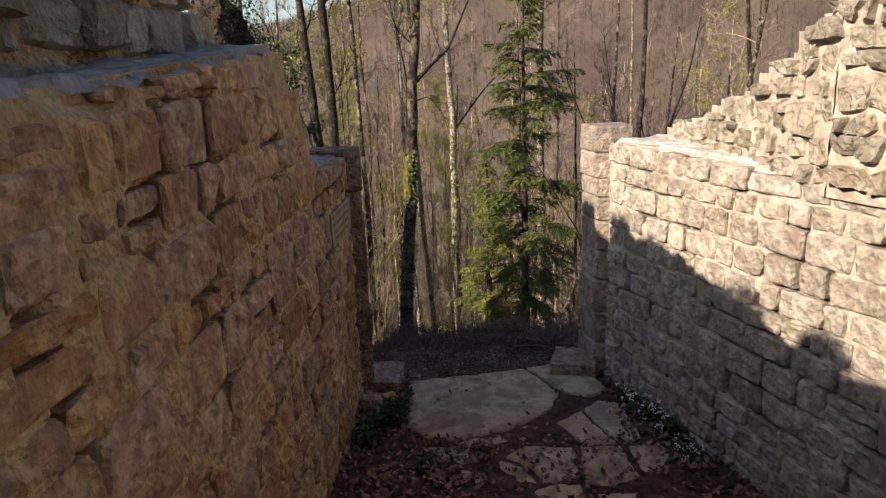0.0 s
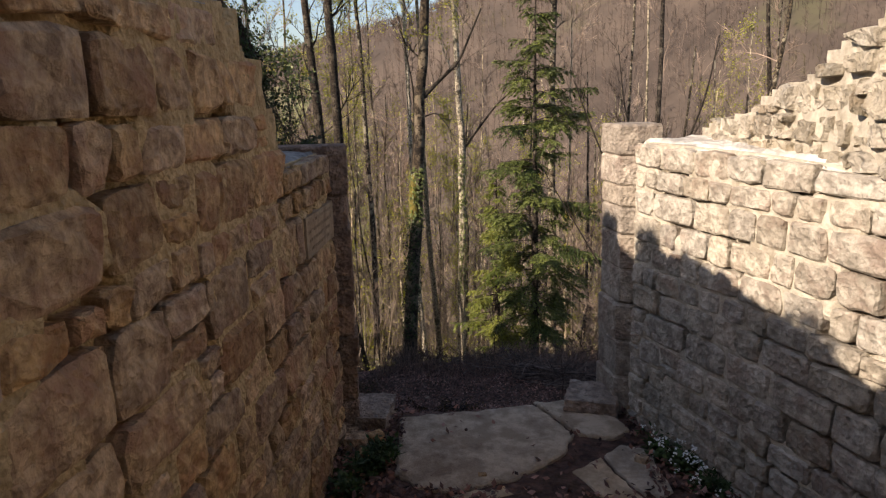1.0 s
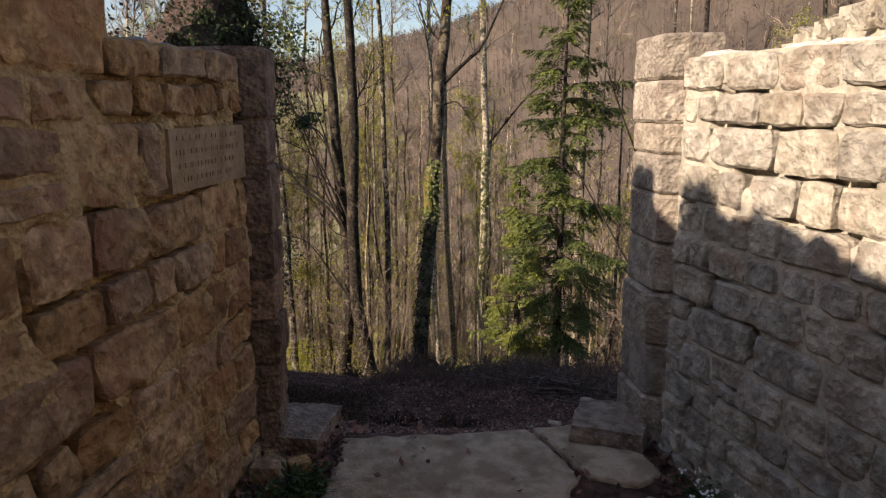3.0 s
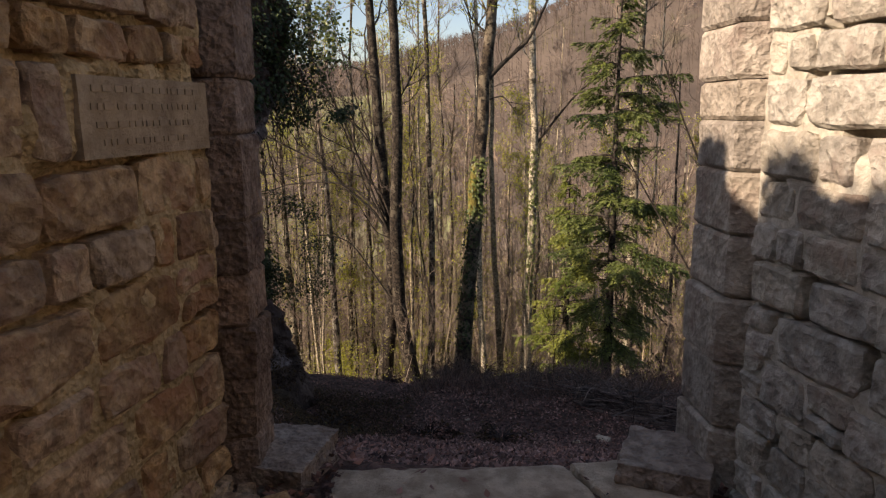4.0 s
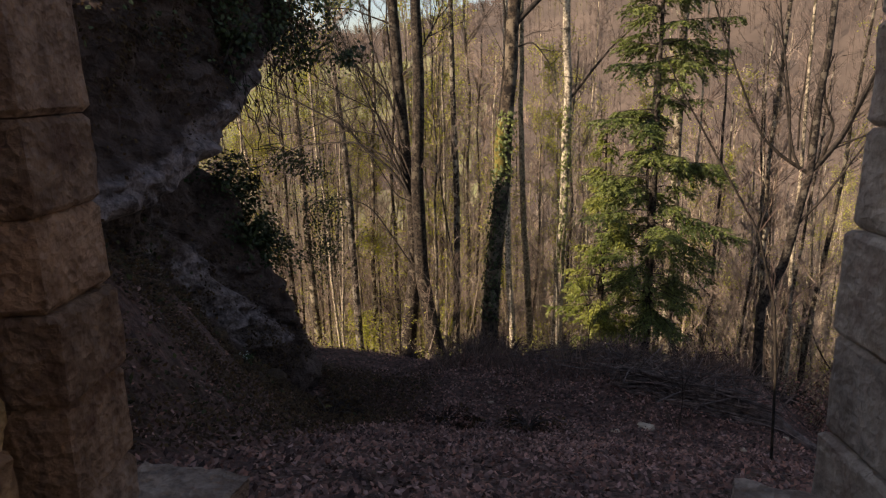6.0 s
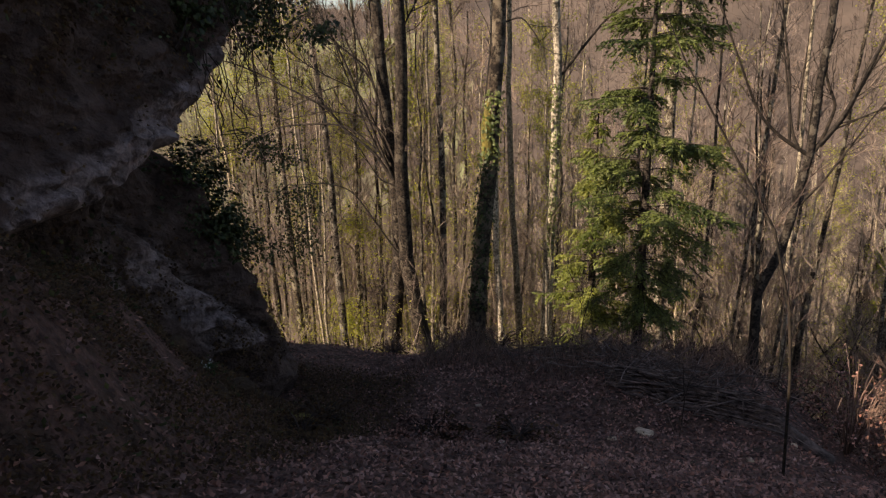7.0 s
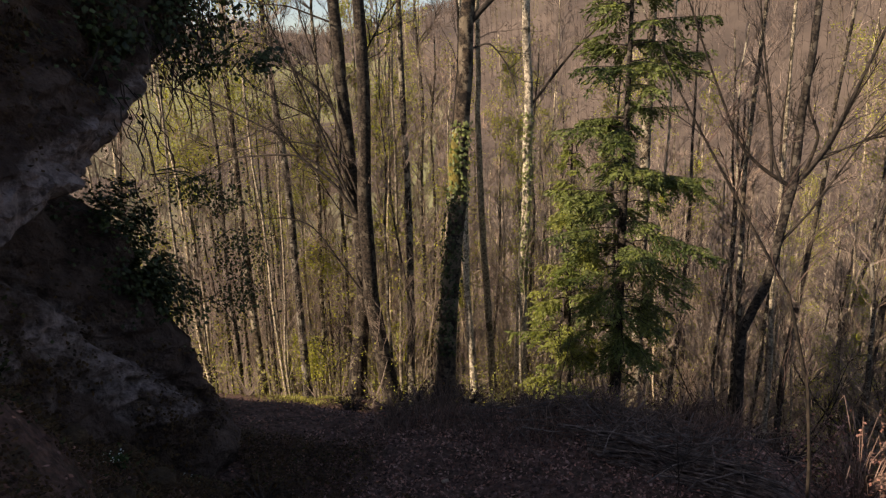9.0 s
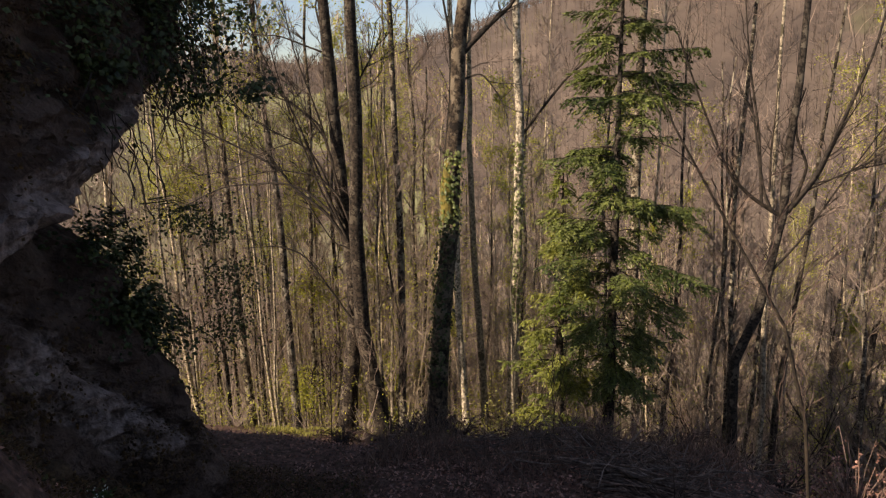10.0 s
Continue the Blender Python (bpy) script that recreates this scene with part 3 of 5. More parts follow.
def flagstone(outline, z, thick, seed, parent=pave):
    b = Buf()
    pts = [Vector(p) for p in outline]
    mid = sum(pts, Vector((0, 0))) / len(pts)
    ring = []
    for p, q in zip(pts, pts[1:] + pts[:1]):
        steps = max(2, int((q - p).length / .035))
        for s in range(steps):
            r = p.lerp(q, s / steps)
            ring.append(r + (r - mid).normalized() * (.026 * n3(r.x * 9, r.y * 9, seed) + .016 * n3(r.x * 23, r.y * 23, seed)))
    m = len(ring)
    rows = ((1.02, -thick), (1.0, -.016), (.975, -.003), (.93, .001), (.8, .004), (.6, .005), (.35, .006))
    for f_, dz in rows:
        for r in ring:
            p = mid + (r - mid) * f_
            b.v.append((p.x, p.y, z + dz + (.012 * n3(p.x * 3, p.y * 3, seed) + .006 * n3(p.x * 11, p.y * 11, 2) if dz > -.05 else 0)))
    for j in range(len(rows) - 1):
        b.f += [(j * m + i, j * m + (i + 1) % m, (j + 1) * m + (i + 1) % m, (j + 1) * m + i) for i in range(m)]
    c = len(b.v)
    b.v.append((mid.x, mid.y, z + .006))
    b.f += [((len(rows) - 1) * m + i, (len(rows) - 1) * m + (i + 1) % m, c) for i in range(m)]
    return b.put("flagstone", FLAG, parent)


FLAGS = [
    [(-.46, 5.80), (-.04, 5.88), (.45, 5.98), (.66, 6.03), (.80, 5.75), (.93, 5.52), (.79, 5.18), (.43, 4.87), (.02, 4.73), (-.24, 4.77), (-.42, 4.96), (-.44, 5.35)],
    [(.69, 6.04), (.94, 6.12), (.98, 5.92), (1.31, 5.76), (1.38, 5.57), (1.22, 5.44), (.97, 5.50), (.84, 5.75)],
    [(1.26, 5.37), (1.43, 5.29), (1.48, 4.72), (1.30, 4.65), (1.16, 4.95), (1.10, 5.20)],
    [(1.07, 5.18), (1.13, 4.95), (1.26, 4.65), (1.17, 4.63), (.98, 4.69), (.84, 4.99)],
    [(-.22, 4.63), (.08, 4.66), (.18, 4.38), (.06, 4.36), (-.12, 4.43)],
    [(.34, 4.47), (.50, 4.60), (.62, 4.61), (.93, 4.57), (.89, 4.18), (.62, 4.11), (.55, 4.30)],
    [(.30, 4.44), (.51, 4.30), (.58, 4.11), (.42, 4.13), (.26, 4.24)],
    [(.97, 4.60), (1.28, 4.60), (1.32, 4.17), (1.1, 4.06), (.92, 4.10)],
    [(1.34, 4.60), (1.58, 4.62), (1.65, 4.26), (1.45, 4.08), (1.36, 4.15)],
    [(.44, 3.99), (.7, 4.10), (.88, 4.09), (.91, 3.80), (.66, 3.68), (.49, 3.78)],
    [(1.38, 3.98), (1.61, 4.0), (1.63, 3.76), (1.4, 3.74)],
    [(.02, 4.30), (.18, 4.28), (.2, 4.1), (.05, 4.08)],
    [(-.02, 4.68), (.36, 4.80), (.42, 4.70), (.14, 4.6)],
    [(.98, 3.98), (1.25, 3.98), (1.28, 3.7), (1.0, 3.66)],
]
for k, fl in enumerate(FLAGS):
    flagstone(fl, (.205 if k < 2 else .185), .14, 3.0 * k + 1)

loose_stone("guard_stone", (-.735, 5.80, .09), (.40, .46, .235), 12.0, GUARD, "squared brown stone standing at the foot of the jamb", "guard stone", "guard stones", turn=-4, boxy=.92)
loose_stone("guard_stone", (1.155, 6.02, .09), (.42, .42, .235), 31.0, GUARD, "squared grey-brown stone standing at the foot of the jamb", "guard stone", "guard stones", turn=-14, boxy=.92)
for k, (x, y, s) in enumerate(((-.76, 5.33, .17), (-.62, 5.42, .12), (-.68, 5.18, .1), (-.8, 5.5, .1), (1.35, 5.1, .09), (.2, 4.9, .06))):
    loose_stone("cobble", (x, y, height(x, y) + .01), (s, s * .8, s * .7), 50 + k * 5, STONE, "small loose stone lying by the wall foot", group="cobbles", turn=37 * k)


# ---------------------------------------------------------------- the cliff beside the path
LIP = [(6, -.9), (9, -.25), (10.3, .1), (11.1, .2), (12.6, .75), (13.4, 1.0), (14.3, 1.75), (15.4, 2.2), (17, 2.6)]
FOOT = [(6, .2), (9, -.2), (10.1, -.35), (12, -.7), (13, -2.2), (14.8, -3.1), (17, -3.6)]


CLIFF_END = [(-4, 15.6), (-3.2, 15.1), (-2.2, 14.6), (-1.4, 14.4), (-.5, 14.25), (.3, 14.1), (.9, 13.85), (1.3, 14.0), (1.7, 14.6), (2.2, 15.2), (3, 16), (4, 16.6)]


def cliff_x(y, z):
    lip = lerp_table(LIP, y)
    over = z - lip
    if over > 0:
        x = -4.68 + .22 * math.exp(-((over - .3) / .45) ** 2) - .10 * max(0, over - .9) ** 1.3
    else:      # the hollow under the lip, and the lower face that comes forward again
        x = -4.52 - .95 * smooth_step(-over / .28) + .32 * smooth_step((-over - 1.1) / .9) + .5 * smooth_step((-over - 1.9) / 1.7) + .5 * smooth_step((y - 13.2) / .8) * smooth_step((-over - .9) / .8)
    end = lerp_table(CLIFF_END, z)
    if y > end - .9:
        x -= .45 * smooth_step((y - end + .9) / .9) ** 2 + 2.4 * max(0, y - end) ** 1.1
    if y < 9:
        x += -.25 * (9 - y)
    x += .26 * n3(y * .55, z * .55, 4) + .16 * n3(y * 1.4, z * 1.7, 9) + .11 * n3(y * 3.3, z * 3.9, 2) + .075 * n3(y * 6.5, z * 7.5, 7)
    x += .20 * (.5 - abs(n3(y * 1.1 + z * .4, z * 1.5, 33))) + .10 * (.5 - abs(n3(y * 2.9, z * 3.6 + y, 35)))
    x += .12 * (.4 - abs(n3(y * 2.1 - z * .8, z * 2.6 + 3, 51))) + .07 * (.4 - abs(n3(y * 5.2, z * 6.1, 53)))
    # bedding cracks, and the long crack beside the bare slab
    x -= .12 * max(0, 1 - abs(n3(y * .8 + z * .5, z * .9 - y * .3, 21)) * 14)
    slab = y - 12.72 - (-1.1 - z) * .68
    if -2.6 < z < -.3:
        x += .12 * smooth_step((.32 - abs(slab)) / .12) - .25 * max(0, 1 - abs(slab - .36 - .1 * n3(z * 3, 2)) / .08)
    return max(x, -8.4)


CLIFF_TOP = [(4.6, 1.4), (7, 1.9), (8, 2.15), (9, 2.3), (10.6, 2.4), (11.4, 2.6), (12.0, 3.0), (12.6, 3.3), (13.5, 3.4), (14.2, 3.9), (14.8, 4.9), (15.2, 4.5), (16, 3.5), (17.2, 2.5)]
CLIFF_BACK = [(4.6, 1.4), (7, 1.9), (9, 2.2), (11, 2.0), (13, 1.6), (15.3, 1.5), (15.9, 3.1), (16.2, 3.3), (17.2, 2.5)]      # the fin falls away behind its crest; unseen end rise added to shade the maple
b = Buf()
ys_, zs_ = np.arange(4.6, 17.3, .085), np.linspace(0, 1, 124)
for y in ys_:
    for k in zs_:
        z = -5.2 + k * (lerp_table(CLIFF_TOP, y) + 5.2)
        b.v.append((cliff_x(y, z), y + .12 * n3(z * 1.1, y * 1.1, 14), z + .10 * n3(y * 1.2, z * 1.2, 17)))
wz = len(zs_)
b.f = [(i * wz + j, (i + 1) * wz + j, (i + 1) * wz + j + 1, i * wz + j + 1) for i in range(len(ys_) - 1) for j in range(wz - 1)]
b.f = [q[::-1] for q in b.f]
nb = len(b.v)
ny = len(ys_)
for i, y in enumerate(ys_):
    edge, top, back = Vector(b.v[i * wz + wz - 1]), lerp_table(CLIFF_TOP, y), lerp_table(CLIFF_BACK, y)
    x1, x2 = max(edge.x - .6, -8.6), max(edge.x - 1.3, -8.75)
    b.v += [(x1, y, top - .1 + .15 * n3(y * 2, 5)), (x2, y, back + (top - back) * .25 + .2 * n3(y * 1.7, 9)), (-8.9, y, back), (-9.2, y, -5.2)]
for i in range(ny - 1):
    for p, q in (((i * wz + wz - 1), (nb + 4 * i)), ((nb + 4 * i), (nb + 4 * i + 1)), ((nb + 4 * i + 1), (nb + 4 * i + 2)), ((nb + 4 * i + 2), (nb + 4 * i + 3))):
        p2 = p + (wz if p < nb else 4)
        b.f.append((p, p2, q + 4, q))
b.f += [tuple(list(range(0, wz)) + [nb, nb + 1, nb + 2, nb + 3])[::-1], tuple(list(range((ny - 1) * wz, ny * wz)) + [nb + 4 * ny - 4 + k for k in range(4)])]
cliff = b.put("cliff", ROCK)
bare = cliff.data.attributes.new("bare", "FLOAT", "POINT")
for k, v in enumerate(cliff.data.vertices):      # bare rock along the lip and on the slab, a paler tone in the hollow
    p = v.co
    over = p.z - lerp_table(LIP, p.y)
    lip = smooth_step((over + .10) / .12) * smooth_step((.75 - over) / .6) * smooth_step((p.y - 9.6) / .8)
    slab = smooth_step((.62 - abs((p.y - 12.72) - (-1.1 - p.z) * .68)) / .45) * smooth_step((p.z + 2.7) / .4) * smooth_step((-.55 - p.z) / .4)
    hollow = (.25 + .4 * smooth_step((n3(p.y * 1.3, p.z * 1.3, 79) + .1) * 2.5)) * smooth_step((-over - .5) / .5) * smooth_step((over + 2.9) / .6) * smooth_step((14.2 - p.y) / .6)
    bare.data[k].value = max(lip, slab, hollow)
cliff = tagged(cliff, "dark overhanging limestone cliff with mossy foot and ivy", "rock")


def on_cliff(y, z):
    """A place on the cliff and the way out of it."""
    p = Vector((cliff_x(y, z), y, z))
    ty = Vector((cliff_x(y + .15, z) - p.x, .15, 0))
    tz = Vector((cliff_x(y, z + .15) - p.x, 0, .15))
    n = ty.cross(tz).normalized()
    return p, (n if n.x > 0 else -n)


def ivy_patch(name, spots, count, size, material, seed, label, hang=.0, deep=.25):
    """Leaves in clumps over the cliff: spots are (y, z, spread in y, spread in z)."""
    rng = random.Random(seed)
    b = Buf()
    for _ in range(count):
        y0, z0, sy, sz = spots[rng.randrange(len(spots))]
        y, z = rng.gauss(y0, sy), rng.gauss(z0, sz)
        if n3(y * 1.8, z * 1.8, seed) < -.12:
            continue
        p, n = on_cliff(y, z)
        p = p + n * rng.uniform(.02, deep) * (1 + n3(y * 2, z * 2, seed + 3)) + Vector((0, 0, -hang * rng.random()))
        face_ = (n + ball(rng) * .8 + Vector((0, 0, .5))).normalized()
        d = (Vector((0, 0, -1)) + ball(rng) * .8)
        d = (d - face_ * d.dot(face_)).normalized()
        b.leaf(p, d, face_, size * rng.uniform(.6, 1.3), size * rng.uniform(.6, 1.1))
    return tagged(b.put(name, material), label, "ivy", kind="stuff")


ivy_patch("ivy_cover", [(15.0, 2.9, .5, .45), (14.2, 3.1, .7, .6), (13.0, 3.2, 1.1, .6), (15.6, 3.5, .5, .6), (15.9, 3.0, .35, .35), (14.8, 4.3, .9, .6), (14.0, 2.5, .4, .3)], 9000, .075, IVY, 3, "dark glossy ivy hanging over the cliff edge", hang=.25, deep=.5)
ivy_patch("ivy_skirt", [(14.25, -.5, .2, .35), (14.4, -1.0, .2, .35), (14.1, .05, .15, .25), (14.0, -.7, .2, .25)], 8000, .065, IVY, 8, "dark ivy bush growing on the lower cliff", deep=.45)
ivy_patch("moss_cover", [(10.2, -.7, 1.2, .5), (12.0, -1.2, .9, .5), (13.4, -2.4, .7, .4), (11, 2.0, 1.6, .5), (10, 2.6, 1.8, .8), (12.5, 2.3, 1.2, .4), (13.6, 2.9, .8, .4)], 11000, .05, MOSS, 15, "brown-green moss and hanging grass on the cliff foot", hang=.1, deep=.14)
ivy_patch("fern_patch", [(9.6, -.9, .8, .4), (10.8, -1.0, .6, .3)], 2200, .07, IVY_DULL, 19, "dark ferns at the cliff foot", deep=.3)
# a hanging mass of ivy and a loose bush at the cliff's end
for nm, material, count, sd, lab, blobs, size in (
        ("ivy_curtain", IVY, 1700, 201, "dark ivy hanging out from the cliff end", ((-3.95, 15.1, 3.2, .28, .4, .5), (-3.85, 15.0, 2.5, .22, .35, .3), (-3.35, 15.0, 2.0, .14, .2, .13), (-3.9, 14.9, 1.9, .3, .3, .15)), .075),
        ("ivy_curtain_lit", IVY_SUN_TINT, 800, 202, "green ivy on the cliff end, coloured paler as if sunlit", ((-3.85, 15.3, 3.75, .3, .35, .25), (-3.5, 15.3, 3.3, .2, .3, .4)), .085),
        ("loose_shrub", IVY, 3600, 203, "thin evergreen shrub at the cliff end", ((-4.15, 15.1, -.2, .28, .3, .3), (-3.95, 15.2, -.7, .25, .3, .4), (-4.4, 15.0, .35, .25, .25, .2), (-4.0, 15.3, -1.4, .25, .3, .35)), .048)):
    rng = random.Random(sd)
    b = Buf()
    for _ in range(count):
        x, y, z, sx, sy, sz = blobs[rng.randrange(len(blobs))]
        p = Vector((rng.gauss(x, sx), rng.gauss(y, sy), rng.gauss(z, sz)))
        if n3(p.x * 2.6, p.z * 2.6, sd) < -.02:
            continue
        n = (Vector((.3, -.5, .6)) + ball(rng)).normalized()
        d = Vector((0, 0, -.8)) + ball(rng)
        b.leaf(p, (d - n * d.dot(n)).normalized(), n, size * rng.uniform(.6, 1.3), size * rng.uniform(.5, 1.0))
    if sd != 202:
        for x, y, z, sx, sy, sz in blobs:
            for _ in range(4):
                root = Vector((x - .5 + rng.uniform(-.2, .2), y + rng.uniform(-.2, .2), z + rng.uniform(-.3, .3)))
                tip = Vector((rng.gauss(x, sx), rng.gauss(y, sy), rng.gauss(z, sz)))
                b.tube([root, root.lerp(tip, .5) + Vector((0, 0, .12)), tip], [.012, .008, .003], 3)
    tagged(b.put(nm, material), lab, "ivy" if sd < 203 else "shrub", kind="stuff")
# sprays of ivy stems that hang free from the edge
b, rng = Buf(), random.Random(77)
for _ in range(60):
    y = rng.uniform(13.2, 15.2)
    p, n = on_cliff(y, lerp_table(LIP, y) + rng.uniform(.1, 1.3))
    p = p + n * rng.uniform(0, .5)
    pts = [p]
    for _k in range(6):
        p = p + Vector((rng.uniform(-.06, .1), rng.uniform(-.1, .12), -rng.uniform(.06, .2)))
        pts.append(p)
    b.tube(pts, [.008] * 7, 3)
tagged(b.put("hanging_roots", SCRUB), "thin dry stems hanging from the cliff edge", "roots", kind="stuff")

# unseen ivy bushes on the mound's crest, added for their shadows on the right wall
for k, (x, y, r, hh) in enumerate(((-3.2, 2.62, .16, .42), (-3.2, 2.15, .14, .5), (-3.25, .85, .28, .5), (-3.2, .1, .2, .25), (-3.2, 3.3, .2, .15))):
    rg = random.Random(350 + k)
    ob = empty("ivy_bush", "small dark ivy bush, added unseen on the mound for its shadow", "shrub", "ivy bushes")
    b, g = Buf(), Vector((x, y, height(x, y)))
    for _ in range(9):
        b.tube([g, g + Vector((rg.uniform(-r, r) * .5, rg.uniform(-r, r) * .5, hh * .6)), g + Vector((rg.uniform(-r, r), rg.uniform(-r, r), hh * rg.uniform(.7, 1)))], [.012, .008, .003], 4)
    b.put("stem_tangle", SCRUB, ob)
    b = Buf()
    for _ in range(420):
        v = ball(rg) * rg.random() ** .4
        n = (v + Vector((0, 0, .6)) + ball(rg) * .6).normalized()
        d = ball(rg)
        b.leaf(g + Vector((v.x * r, v.y * r, hh * .55 + v.z * hh * .5)), (d - n * d.dot(n)).normalized(), n, rg.uniform(.05, .09), rg.uniform(.04, .08))
    b.put("leaves", IVY, ob)

# ---------------------------------------------------------------- litter, stones, scrub on the slope
rng = random.Random(9)
b = Buf()
for _ in range(70000):
    r = rng.random()
    if r < .12:
        x, y = rng.uniform(-.9, 2.3), rng.uniform(3.0, 6.2)
        if -.4 < x < 1.35 and y > 4.75 and rng.random() < .96:
            continue
        if .3 < x < 1.6 and y <= 4.75 and rng.random() < .6:
            continue
    else:
        y = 6.3 + 12.5 * rng.random() ** .9
        x = rng.gauss(.3, 3.0)
        if x < -2.6 and y < 13 and rng.random() < .45:
            continue
    z = height(x, y)
    if y < 6.3:
        z = max(z, .03) + .02
    up = (Vector((0, 0, 1)) + ball(rng) * .75).normalized()
    d = ball(rng)
    d = (d - up * d.dot(up)).normalized()
    s = rng.uniform(.035, .07)
    b.leaf(Vector((x, y, z + rng.uniform(.005, .035))), d, up, s, s * rng.uniform(.45, .75))
tagged(b.put("leaf_litter", LEAVES), "dry brown beech leaves scattered over the ground", "leaves", kind="stuff")

loose_stone("field_stone", (1.45, 13.68, height(1.45, 13.68) - .03), (.23, .16, .09), 71, FLAG, "pale broken stone lying in the leaves", group="field stones", turn=-25, boxy=.6)
for k, (x, y, s) in enumerate(((1.0, 13.2, .16), (-.4, 12.7, .12), (2.6, 12.8, .14), (.6, 11.3, .12), (-.9, 14.2, .13), (3.3, 13.5, .15))):
    loose_stone("field_stone", (x, y, height(x, y) - .02), (s * .7, s * .5, s * .3), 80 + k * 5, FLAG, "small pale stone lying in the leaves", group="field stones", turn=51 * k)

# moss, ferns and ivy on the bank below the cliff
for nm, material, count, size, sd, lab in (("bank_moss", MOSS, 34000, .042, 61, "brown-green moss and grass on the bank below the cliff"), ("bank_ivy", IVY_DULL, 1800, .05, 62, "dark creeping ivy and ferns on the bank below the cliff")):
    rng = random.Random(sd)
    b = Buf()
    for _ in range(count):
        y, x = rng.uniform(6.8, 15.2), -1.9 - 3.0 * rng.random() ** .7
        if n3(x * .9, y * .9, sd) < (-.35 if sd == 61 else .0):
            continue
        up = (Vector((.5, 0, 1)) + ball(rng) * .8).normalized()
        d = ball(rng)
        b.leaf(Vector((x, y, height(x, y) + rng.uniform(.01, .16))), (d - up * d.dot(up)).normalized(), up, size * rng.uniform(.6, 1.4), size * rng.uniform(.4, .9))
    tagged(b.put(nm, material), lab, "undergrowth", kind="stuff")

# fresh grass and moss on the sunlit hump behind the slope's edge
b, rng = Buf(), random.Random(64)
for _ in range(2600):
    x, y = rng.gauss(-5.8, .7), rng.gauss(22.3, .9)
    if n3(x * 1.4, y * 1.4, 64) < -.2:
        continue
    d = (Vector((0, 0, 1)) + ball(rng) * .9).normalized()
    b.leaf(Vector((x, y, height(x, y))), d, d.orthogonal().normalized(), rng.uniform(.05, .14), rng.uniform(.012, .03))
tagged(b.put("grass_patch", GRASS), "short yellow-green grass and moss in the sun", "grass", kind="stuff")

# a fallen trunk under a long faggot of cut branches
LAY = [(.6, 15.25), (1.1, 15.02), (2.0, 14.66), (2.8, 14.25), (3.6, 13.9), (4.6, 13.6)]


def lay(x, off=0.0, up=0.0):
    y = lerp_table(LAY, x) + off
    return Vector((x, y, height(x, y) + up))


log = empty("fallen_log", "weathered grey fallen tree trunk lying across the slope", "log")
b = Buf()
b.tube([lay(1.3 + 2.6 * t, .1, .07) + Vector((0, .04 * math.sin(t * 6), 0)) for t in np.linspace(0, 1, 14)], [(.10 + .012 * math.sin(k * 2.1)) * min(1, .5 + k * .2) for k in range(14)], 10)
b.put("stem", DEADWOOD, log, smooth=True)
for k in range(7):
    b, rg = Buf(), random.Random(k)
    p = lay(1.5 + .3 * k, .1, .14)
    q = p + Vector((rg.uniform(-.3, .5), rg.uniform(-.3, .4), rg.uniform(.1, .4)))
    b.tube([p, p.lerp(q, .5) + ball(rg) * .05, q], [.025, .018, .008], 5)
    b.put("branch_stub", DEADWOOD, log)

b, rng = Buf(), random.Random(31)
for k in range(760):
    if k < 330:      # laid along the trunk
        x0, ln = rng.uniform(.95, 2.7), rng.uniform(.5, 1.2)
        off = rng.gauss(.1, .17)
        h0 = max(.02, .34 - 1.1 * abs(off - .1)) * rng.random()
        h1 = h0 + rng.gauss(.02, .06)
        pts = [lay(x0 + ln * s, off + rng.gauss(0, .04), max(.02, h0 + (h1 - h0) * s)) + ball(rng) * .015 for s in (0, .33, .66, 1)]
        b.tube(pts, [.013, .012, .009, .004], 4)
    else:      # tossed behind it
        x = rng.gauss(1.9, .8)
        p = lay(x, rng.gauss(.75, .4), rng.uniform(0, .32))
        if rng.random() < .4:
            x, y = rng.uniform(-2, 5), rng.gauss(16.8, .5)
            p = Vector((x, y, height(x, y) + rng.uniform(0, .2)))
        d = Vector((rng.gauss(.45, .5), rng.gauss(-.1, .4), rng.gauss(.08, .25))).normalized() * rng.uniform(.5, 1.3)
        b.tube([p - d * .5, p + ball(rng) * .06, p + d * .5], [.011, .009, .003], 4)
tagged(b.put("brushwood", DEADWOOD), "long heap of dry cut branches on the slope", "brushwood", kind="stuff")


def bramble(at, size, seed, label, material=SCRUB, leaves=250, mat_leaf=MOSS, up=.5):
    """A low tangled shrub: arching stems and small leaves."""
    rg = random.Random(seed)
    ob = empty("bramble_bush", label, "shrub", "low shrubs")
    st, lf = Buf(), Buf()
    base = Vector((at[0], at[1], height(*at)))
    for _ in range(46):
        a, l = rg.uniform(0, 6.3), rg.uniform(.4, 1) * size
        d = Vector((math.cos(a), math.sin(a), 0))
        pts = [base + d * l * s + Vector((0, 0, l * up * 2.2 * s * (1.15 - s))) + ball(rg) * .03 for s in (0, .3, .6, 1)]
        st.tube(pts, [.008, .007, .005, .002], 3)
        for _k in range(leaves // 46):
            p = pts[rg.randrange(1, 3)].lerp(pts[3], rg.random())
            n = (Vector((0, 0, 1)) + ball(rg)).normalized()
            dd = ball(rg)
            lf.leaf(p, (dd - n * dd.dot(n)).normalized(), n, .06, .04)
    st.put("stem_tangle", material, ob)
    lf.put("leaves", mat_leaf, ob)
    return ob


